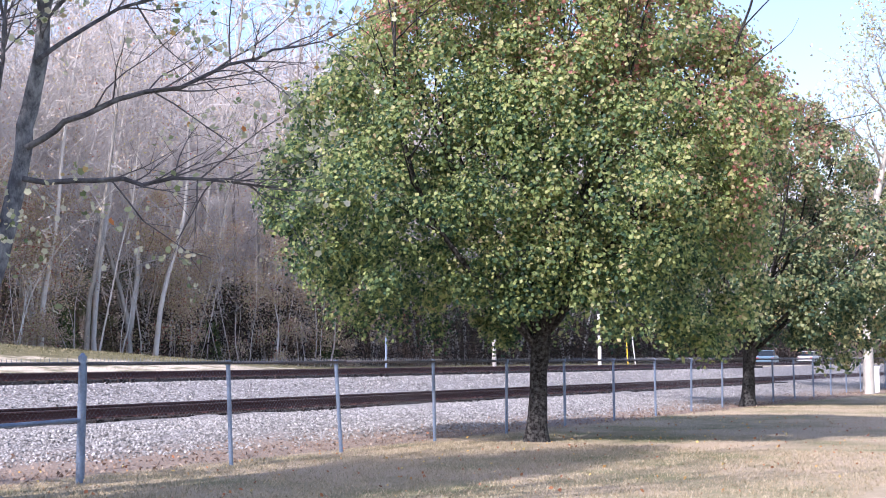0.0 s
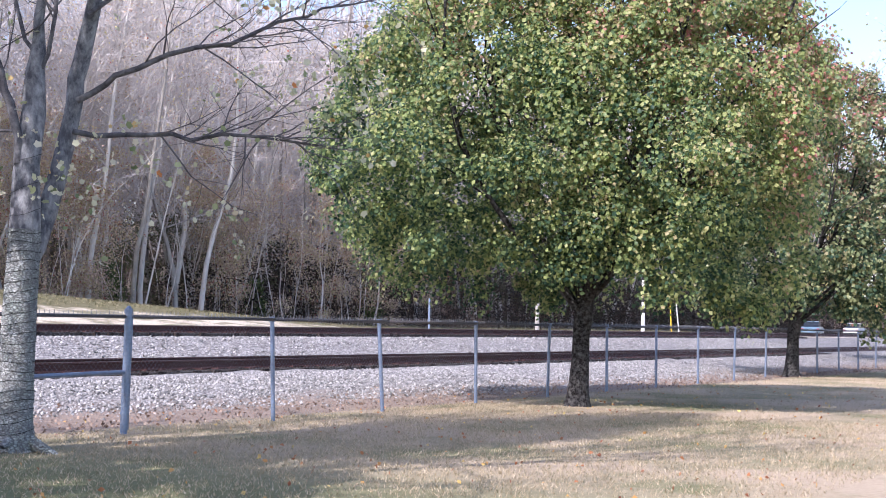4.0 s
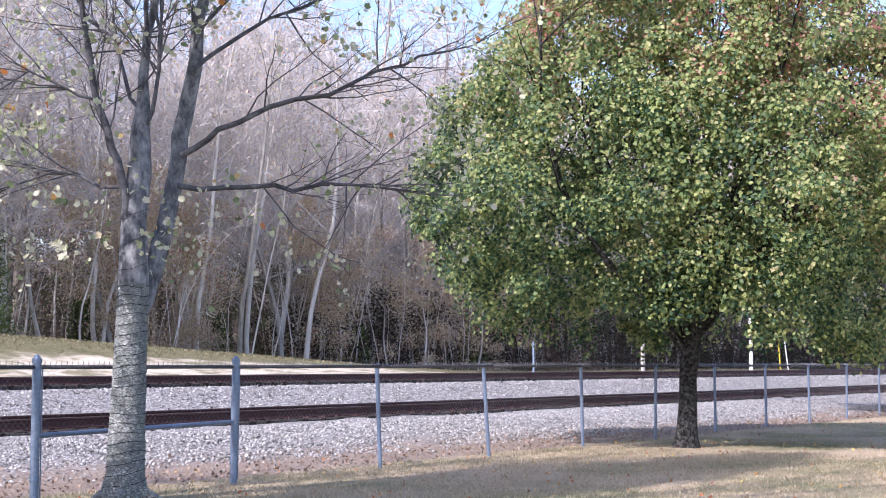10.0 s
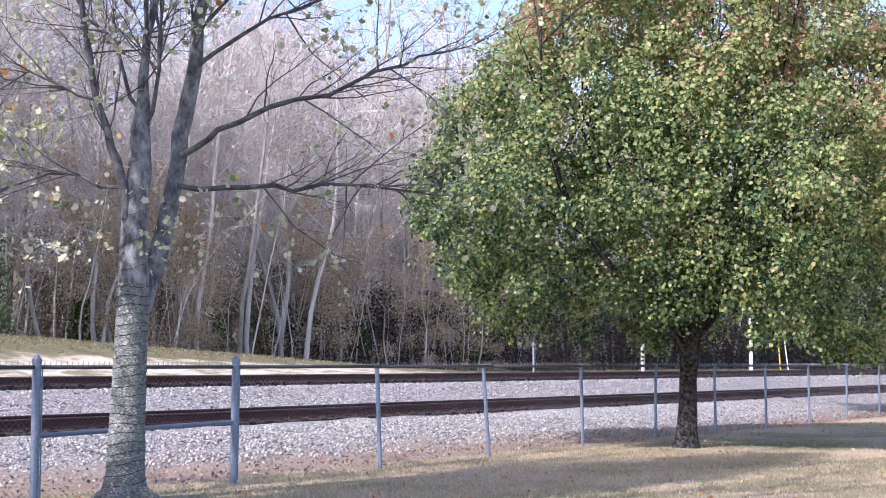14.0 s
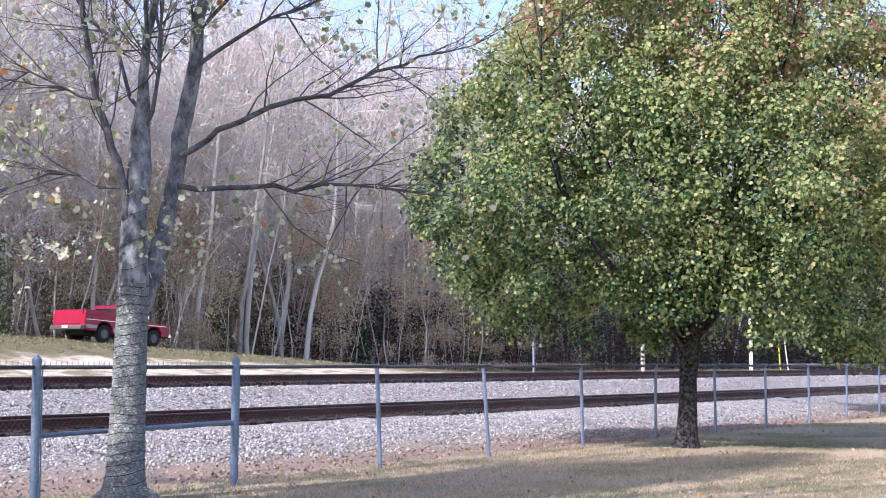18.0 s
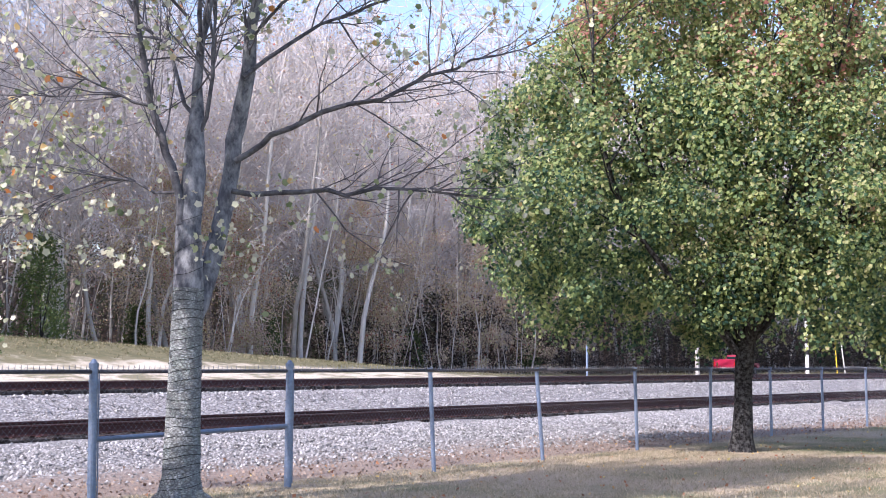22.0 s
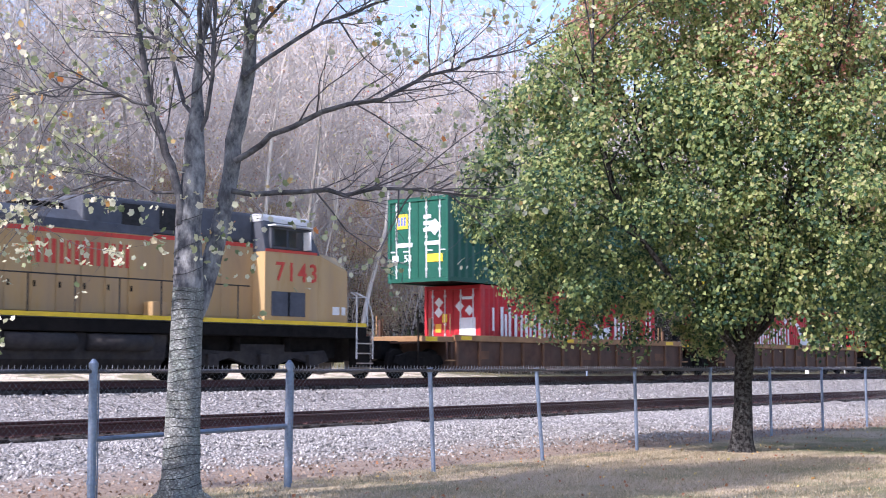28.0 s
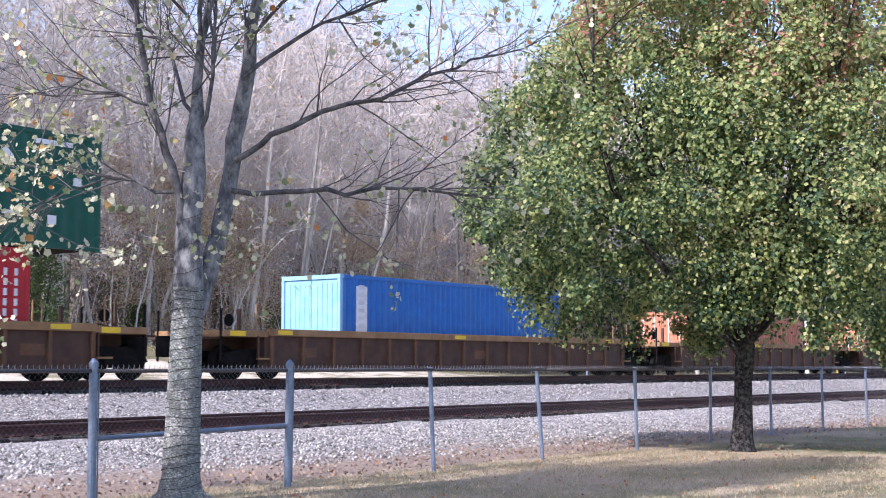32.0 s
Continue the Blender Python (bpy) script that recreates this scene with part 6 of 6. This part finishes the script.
            part("spring_nest", boxed(c - 0.22, c + 0.22, sg * 1.05, sg * 1.14, 0.38, 0.66, bevel=0.02), M_UNDER, bg)
        for k in (-0.9, 0.9):
            wheelset(w, c + k, 0.47, -1)
    return w


WELL = "rust-brown double-stack well car with ribbed sides"
well_car(45.9, 19.7, (0.6,), WELL)
well_car(65.6, 19.5, (0.0,), WELL)
well_car(85.1, 19.5, (0.0, 18.3), WELL)
well_car(106.8, 23.6, (1.7, 22.4), "brown well car carrying a single container")
well_car(131.2, 20.5, (1.5, 20.4), WELL)
well_car(151.7, 19.5, (19.0,), WELL)
for q, pan in ((47.7, 8.1), (67.2, 10.5), (86.7, 10.7)):
    container(q, 3.2, 16.15, 2.59, 2.9, M_GREEN, M_GREEN, "green fifty-three foot container stacked on a red one", "upper containers", 0.40, 0.035, "green", pan)
    container(q + 1.95, 0.31, 12.19, 2.44, 2.88, M_CRED, M_CRED, "red forty foot container seated in a well car", "lower containers", 0.28, 0.04, "red")
container(112.0, 0.31, 12.19, 2.44, 2.85, M_CBLUE, M_PALEBLUE, "blue forty foot container with a pale blue end", "lower containers", 0.28, 0.04, "blue")
for q in (134.2, 154.5):
    container(q, 0.31, 12.19, 2.44, 2.4, M_CORANGE, M_CORANGE, "faded orange forty foot container seated in a well car", "lower containers", 0.28, 0.04, "plain")


# ---- the red pickup on the dirt road ----
M_TRUCK = surf("pickup_red", (0.30, 0.014, 0.045), (0.37, 0.022, 0.058), 3, 0.28, dirt=(0.30, 0.06, 0.08), dirt_amount=0.4, bump=0.02)
M_SILVER = surf("pickup_silver", (0.3, 0.29, 0.3), (0.38, 0.37, 0.38), 4, 0.4, 0.3, dirt=(0.3, 0.27, 0.24), dirt_amount=0.4, bump=0.03)
M_DULLRIM = surf("dull_steel", (0.13, 0.125, 0.13), (0.2, 0.19, 0.195), 6, 0.5, 0.4, dirt=(0.1, 0.08, 0.07), dirt_amount=0.5, bump=0.05)
M_CHROME = surf("chrome", (0.65, 0.65, 0.66), (0.75, 0.75, 0.76), 4, 0.18, 1.0, bump=0.02)
M_TAIL = surf("tail_lamp", (0.45, 0.02, 0.02), (0.5, 0.03, 0.02), 4, 0.2, bump=0)


def pickup():
    """x runs forward from the rear bumper to the front, origin on the road under the rear bumper."""
    t = thing("pickup_truck", "red pickup truck with silver lower side panels", "pickup truck", at_track(0, 45))
    body = [(0.0, 0.62), (0.02, 1.12), (1.95, 1.12), (1.95, 1.05), (3.5, 1.05), (4.85, 0.98), (4.98, 0.85), (4.98, 0.5), (4.55, 0.45), (4.5, 0.68), (4.32, 0.84), (4.08, 0.88), (3.84, 0.84), (3.66, 0.68),
            (3.6, 0.42), (1.62, 0.42), (1.56, 0.68), (1.38, 0.84), (1.14, 0.88), (0.9, 0.84), (0.72, 0.68), (0.66, 0.46), (0.12, 0.5)]
    b = part("body", extrude_profile(body, -0.92, 0.92, axis="y"), M_TRUCK, t, "glossy red body")
    part("bed_floor", boxed(0.1, 1.85, -0.78, 0.78, 1.121, 1.13), M_BLACK, b, "dark open load bed")
    for sg in (-1, 1):
        part("bed_rail", boxed(0.02, 1.92, sg * 0.80, sg * 0.92, 1.12, 1.30, bevel=0.02), M_TRUCK, b)
        part("silver_panel", boxed(1.64, 3.58, sg * 0.921, sg * 0.93, 0.47, 0.66), M_SILVER, b, "silver lower panel")
        part("silver_panel", boxed(0.08, 0.70, sg * 0.921, sg * 0.93, 0.56, 0.70), M_SILVER, b)
        part("trim_strip", boxed(0.05, 4.8, sg * 0.921, sg * 0.932, 0.90, 0.925), M_CHROME, b)
        part("mirror", boxed(3.32, 3.5, sg * 0.95, sg * 1.14, 1.12, 1.30, bevel=0.03), M_CHROME, b, "bright door mirror")
        part("tail_lamp", boxed(-0.012, 0.02, sg * 0.76, sg * 0.9, 0.78, 1.1, bevel=0.006), M_TAIL, b)
        part("headlight", boxed(4.96, 4.99, sg * 0.55, sg * 0.85, 0.68, 0.85, bevel=0.01), M_LAMP, b)
    part("tailgate", boxed(-0.02, 0.05, -0.79, 0.79, 0.72, 1.30, bevel=0.02), M_TRUCK, b, "red tailgate")
    part("bed_front", boxed(1.88, 1.93, -0.8, 0.8, 1.12, 1.3), M_TRUCK, b)
    bump = part("rear_bumper", boxed(-0.2, 0.02, -0.9, 0.9, 0.48, 0.64, bevel=0.03), M_DULLRIM, t, "dull grey rear bumper")
    part("plate_bar", boxed(-0.215, -0.2, -0.16, 0.16, 0.53, 0.65), M_WHITE, bump)
    part("front_bumper", boxed(4.95, 5.12, -0.92, 0.92, 0.42, 0.6, bevel=0.03), M_CHROME, t)
    part("grille", boxed(4.97, 5.0, -0.52, 0.52, 0.66, 0.86), M_BLACK, b)
    cabp = [(1.96, 1.05), (2.12, 1.60), (2.25, 1.66), (3.05, 1.66), (3.16, 1.62), (3.62, 1.06)]
    bm = bmesh.new()
    rows = [[bm.verts.new((x, y * (1 if z < 1.3 else 0.86), z)) for x, z in cabp] for y in (-0.9, 0.9)]
    for k in range(6):
        bm.faces.new((rows[0][k], rows[0][(k + 1) % 6], rows[1][(k + 1) % 6], rows[1][k]))
    bm.faces.new(rows[0][::-1])
    bm.faces.new(rows[1])
    bmesh.ops.recalc_face_normals(bm, faces=bm.faces)
    cb = part("cab", bm, M_TRUCK, t, "red cab")
    for sg in (-1, 1):
        for x0, x1, x2, x3 in ((2.14, 2.62, 2.62, 2.22), (2.68, 3.44, 3.06, 2.68)):
            bm = bmesh.new()
            lo, hi = sg * 0.897, sg * 0.795
            q = [(x0, lo, 1.12), (x1, lo, 1.12), (x2, hi, 1.57), (x3, hi, 1.57)]
            fr = [[bm.verts.new((x, y + sg * d, z)) for x, y, z in q] for d in (0.004, 0.012)]
            for k in range(4):
                bm.faces.new((fr[0][k], fr[0][(k + 1) % 4], fr[1][(k + 1) % 4], fr[1][k]))
            bm.faces.new(fr[0])
            bm.faces.new(fr[1][::-1])
            bmesh.ops.recalc_face_normals(bm, faces=bm.faces)
            part("side_window", bm, M_GLASS, cb)
    part("rear_window", boxed(-0.006, 0.006, -0.68, 0.68, 0.0, 0.36, bevel=0.004), M_GLASS, cb, "wide rear window", m=pose(1.983, 0, 1.17, 0, 16))
    part("windshield", boxed(-0.006, 0.006, -0.7, 0.7, 0.0, 0.6), M_GLASS, cb, m=pose(3.6, 0, 1.11, 0, -39))
    part("roof_rack", boxed(2.5, 2.7, -0.5, 0.5, 1.67, 1.70), M_BLACK, cb)
    part("chassis", boxed(0.3, 4.7, -0.5, 0.5, 0.3, 0.5), M_BLACK, t)
    spin = []
    for x in (1.14, 4.08):
        for sg in (-1, 1):
            w = part("wheel", cyl(bmesh.new(), (0, -0.11, 0), (0, 0.11, 0), 0.36, seg=24), M_BLACK, t, "black tyre", m=pose(x, sg * 0.8, 0.36))
            bm = cyl(bmesh.new(), (0, sg * 0.10, 0), (0, sg * 0.118, 0), 0.19, seg=16)
            for k in range(5):
                a = k * 1.2566
                box(bm, 0.12 * math.cos(a) - 0.03, 0.12 * math.cos(a) + 0.03, sg * 0.112, sg * 0.124, 0.12 * math.sin(a) - 0.03, 0.12 * math.sin(a) + 0.03)
            part("rim", bm, M_DULLRIM, w, "dull grey rim")
            spin.append((w, x, sg * 0.8))
    return t, spin


truck, truck_wheels = pickup()
TRUCK_S = ((0, -205.0), (17.5, 36.4), (17.8, 40.8), (18.0, 43.8), (18.5, 51.6), (19.0, 59.4), (20.0, 76.0), (21.0, 92.4), (22.0, 106.5), (23.0, 119.3), (32.0, 235.0))


def truck_front(t):
    return float(np.interp(t, [a for a, b in TRUCK_S], [b for a, b in TRUCK_S]))


# ---- marker posts beyond the main track ----
def marker(s, n, r, h, material, name, label, category):
    z = float(ground_z(s, n))
    ob = thing(name, label, category, at_track(s, n, z))
    part("shaft", cyl(bmesh.new(), (0, 0, -0.3), (0, 0, h), r, r * 0.92, seg=10), material, ob)
    part("cap", cyl(bmesh.new(), (0, 0, h), (0, 0, h + 0.06), r * 1.05, r * 0.3, seg=10), material, ob)
    return ob


M_BLUEPOST = surf("blue_plastic_post", (0.16, 0.21, 0.30), (0.22, 0.28, 0.38), 6, 0.6, bump=0.03)
M_CONCRETE = surf("pale_concrete", (0.33, 0.315, 0.30), (0.44, 0.42, 0.40), 5, 0.9, dirt=(0.25, 0.23, 0.21), dirt_amount=0.5, bump=0.2)
marker(58.5, 36.0, 0.05, 1.7, M_BLUEPOST, "marker_post", "thin blue-grey marker post beside the track", "post")
marker(70.9, 36.5, 0.12, 2.4, M_CONCRETE, "concrete_post", "pale concrete post beside the main track", "post")
cross = marker(84.8, 36.0, 0.12, 4.2, M_WHITE, "crossing_signal", "white crossing signal mast with dark bands", "signal")
for k in range(4):
    part("dark_band", cyl(bmesh.new(), (0, 0, 1.5 + 0.7 * k), (0, 0, 1.8 + 0.7 * k), 0.125, seg=10), M_BLACK, cross)
gate = thing("crossing_gate", "yellow striped crossing gate arms", "gate", at_track(89.7, 36.0, float(ground_z(89.7, 36.0))))
for k, a in enumerate((8.0, 16.0)):
    part("arm", boxed(-0.035, 0.035, -0.03, 0.03, 0.0, 3.0, bevel=0.01), M_STRIPE if k == 0 else M_WHITE, gate, m=pose(1.4 * k, 0, 0, 0, -a))


# ---- a pale bare tree beyond the row, and a white box by the fence ----
def pale_tree():
    rng = np.random.default_rng(61)
    tr = thing("pale_tree", "tall pale sunlit bare tree behind the fence row", "tree", pose(24.5, 53.0, 0))
    trunk = bend((0, 0, -0.2), (0, 0, 1), 15.2, 0.2, 0.02, 9, rng, 0.04)
    limbs = [bend(along(trunk, u)[0][:3], (math.cos(a), math.sin(a), 1.3), 4.8 * (1.2 - u), 0.06, 0.01, 4, rng, 0.1, 0.05)
             for u, a in zip(np.linspace(0.25, 0.97, 22), rng.uniform(0, 6.28, 22))]
    subs = sub_branches(limbs, 8, 1.3, 0.014, 2, rng, 0.55, 0.05)
    tw = sub_branches(subs, 6, 0.8, 0.006, 1, rng, 0.6, 0.03)
    v, f = tubes([trunk], 10)
    put("trunk", raw_mesh("trunk", v, f, True), M_WOODBARK, tr)
    v, f = merged([to_tris(*tubes(limbs, 5)), to_tris(*tubes(subs, 3)), spikes(tw, 0.012, rng)])
    put("branchwork", raw_mesh("branchwork", v, f), M_WOODBARK, tr)
    tips = np.array([t[-1][:3] for t in tw])
    v, f = leaf_quads(tips[rng.integers(0, len(tips), 3600)] + rng.normal(0, 0.15, (3600, 3)), 0.13, rng)
    put("foliage", raw_mesh("foliage", v, f), M_PALELEAF, tr, "thin pale last leaves")


pale_tree()
def evergreen_bush(s, n, h, seed):
    """A dark bushy evergreen at the edge of the wood."""
    rng = np.random.default_rng(seed)
    bu = thing("evergreen_bush", "dark green evergreen bush at the wood's edge", "bush", at_track(s, n, float(ground_z(s, n))), "bushes at the wood's edge")
    stems = [bend((0, 0, -0.1), (rng.normal(0, 0.3), rng.normal(0, 0.3), 1), h * 0.8, 0.05, 0.01, 4, rng, 0.1) for k in range(5)]
    v, f = tubes(stems, 5)
    put("stem", raw_mesh("stem", v, f, True), M_DARKBARK, bu)
    k = 160
    z = rng.uniform(0.05, 1, k)
    r = h * 0.32 * np.sqrt(1.02 - z) * rng.uniform(0.4, 1, k)
    a = rng.uniform(0, 6.28, k)
    c0 = np.stack([r * np.cos(a), r * np.sin(a), z * h], 1)
    pts = np.repeat(c0, 30, 0) + rng.normal(0, 0.2, (k * 30, 3))
    v, f = leaf_quads(pts, 0.12, rng)
    put("crown", raw_mesh("crown", v, f), M_BUSH, bu, "dense dark green leaves")


M_BUSH = leaf_mat("evergreen_leaf", [(0.0, (0.05, 0.085, 0.03)), (0.5, (0.10, 0.15, 0.045)), (1.0, (0.2, 0.23, 0.075))], 0.5, 0.2)
for k, (s, n, h) in enumerate(((38.0, 50.9, 4.6), (35.2, 51.5, 3.2), (55.0, 54.0, 3.0), (68.0, 54.5, 2.6), (46.0, 54.0, 2.4), (80.0, 54.0, 3.4))):
    evergreen_bush(s, n, h, 300 + k)


def parked_car(s, n, turn, paint, label):
    """A saloon: sills, bonnet, cabin with glass, bumpers, wheels."""
    z = float(ground_z(s, n))
    cr = thing("parked_car", label, "car", at_track(s, n, z, turn), "cars parked beyond the railway")
    lower = [(0.0, 0.35), (0.0, 0.72), (0.15, 0.86), (1.15, 0.93), (3.3, 0.93), (4.35, 0.78), (4.5, 0.62), (4.5, 0.35), (4.05, 0.28), (0.4, 0.28)]
    bd = part("body", extrude_profile(lower, -0.86, 0.86, axis="y"), paint, cr)
    top = [(0.75, 0.93), (1.25, 1.38), (1.5, 1.44), (2.5, 1.44), (2.75, 1.38), (3.45, 0.93)]
    cb = part("cabin", extrude_profile(top, -0.72, 0.72, axis="y"), M_GLASS, cr, "dark glazed cabin")
    part("roof", boxed(1.3, 2.7, -0.7, 0.7, 1.41, 1.46, bevel=0.02), paint, cb)
    for y in (-0.73, 0.73):
        part("pillar", boxed(2.0, 2.08, y - 0.01, y + 0.01, 0.93, 1.42), paint, cb)
        part("headlight", boxed(4.47, 4.51, y - 0.16, y + 0.08, 0.58, 0.7), M_LAMP, bd)
        part("tail_lamp", boxed(-0.012, 0.02, y - 0.1, y + 0.1, 0.62, 0.75), M_TAIL, bd)
    for x in (0.85, 3.6):
        for sg in (-1, 1):
            w = part("wheel", cyl(bmesh.new(), (0, -0.1, 0), (0, 0.1, 0), 0.31, seg=20), M_BLACK, cr, m=pose(x, sg * 0.78, 0.31))
            part("rim", cyl(bmesh.new(), (0, sg * 0.09, 0), (0, sg * 0.108, 0), 0.2, seg=14), M_SILVER, w)


M_CARBLUE = surf("car_blue", (0.12, 0.20, 0.28), (0.16, 0.25, 0.34), 3, 0.3, bump=0)
parked_car(136.6, 40.5, 10, M_CARBLUE, "blue-grey saloon car parked beyond the railway")
parked_car(168.0, 45.0, 0, M_WHITE, "white car parked beyond the railway")
util = thing("utility_box", "small white utility pedestal on the lawn edge", "utility box", pose(25.9, 55.5, 0))
part("cover", boxed(-0.14, 0.14, -0.14, 0.14, 0.0, 1.0, bevel=0.03), M_WHITE, util)
part("lid", boxed(-0.16, 0.16, -0.16, 0.16, 1.0, 1.08, bevel=0.03), M_WHITE, util)


def motions():
    rng = np.random.default_rng(9)
    for ob, (x, y, z) in stirring:
        ph, sp = rng.uniform(0, 6.28, 3), rng.uniform(1.6, 3.2, 3)
        rows = []
        for k in range(81):
            t = 0.4 * k
            g = 0.6 + 0.4 * math.sin(0.45 * t + ph[0])
            rows.append((t, pose(x, y, z, 2.2 * g * math.sin(sp[0] * t + ph[0]), 2.2 * g * math.sin(sp[1] * t + ph[1]), 1.6 * g * math.sin(sp[2] * t + ph[2]))))
        walk(ob, rows)
    times = [k * 1.0 for k in range(0, 22)] + [22 + 0.25 * k for k in range(16)] + [26.0 + k for k in range(6)] + [31.8, 31.95, 32.0]
    for ob, behind, z, turn in moving:
        walk(ob, [(t, at_track(train_front(t) + behind, TRACK_N, z, turn)) for t in times])
    fine = [22.0 + k / FPS for k in range(0, 301)]
    for w, x, r, fw in rolling:
        rows = [(0.0, pose(x, 0, r))]
        rows += [(t, pose(x, 0, r, 0, fw * math.degrees((train_front(22.0) - train_front(t)) / r))) for t in fine]
        walk(w, rows)
    ts = [0.0, 6.0, 12.0, 16.0] + [17.0 + 0.25 * k for k in range(0, 33)] + [26.0, 29.0, 31.9, 32.0]
    rows = []
    for t in ts:
        s = truck_front(t) - 5.0
        n = float(np.interp(s, [40, 57, 90, 104], [46.4, 47.3, 49.5, 50.0]))
        z0, z1 = float(ground_z(s + 1.1, n)), float(ground_z(s + 4.1, n + 0.2))
        pitch = math.degrees(math.atan2(z1 - z0, 3.0))
        rows.append((t, at_track(s, n, z0 - 1.1 * (z1 - z0) / 3.0, 3.2) @ pose(0, 0, 0, 0, -pitch)))
    walk(truck, rows)
    fine = [17.0 + k / FPS for k in range(0, 211)]
    for w, x, y in truck_wheels:
        walk(w, [(0.0, pose(x, y, 0.36))] + [(t, pose(x, y, 0.36, 0, math.degrees((truck_front(t) - truck_front(17.0)) / 0.36))) for t in fine] +
             [(32.0, pose(x, y, 0.36, 0, math.degrees((truck_front(24.0) - truck_front(17.0)) / 0.36)))])


motions()
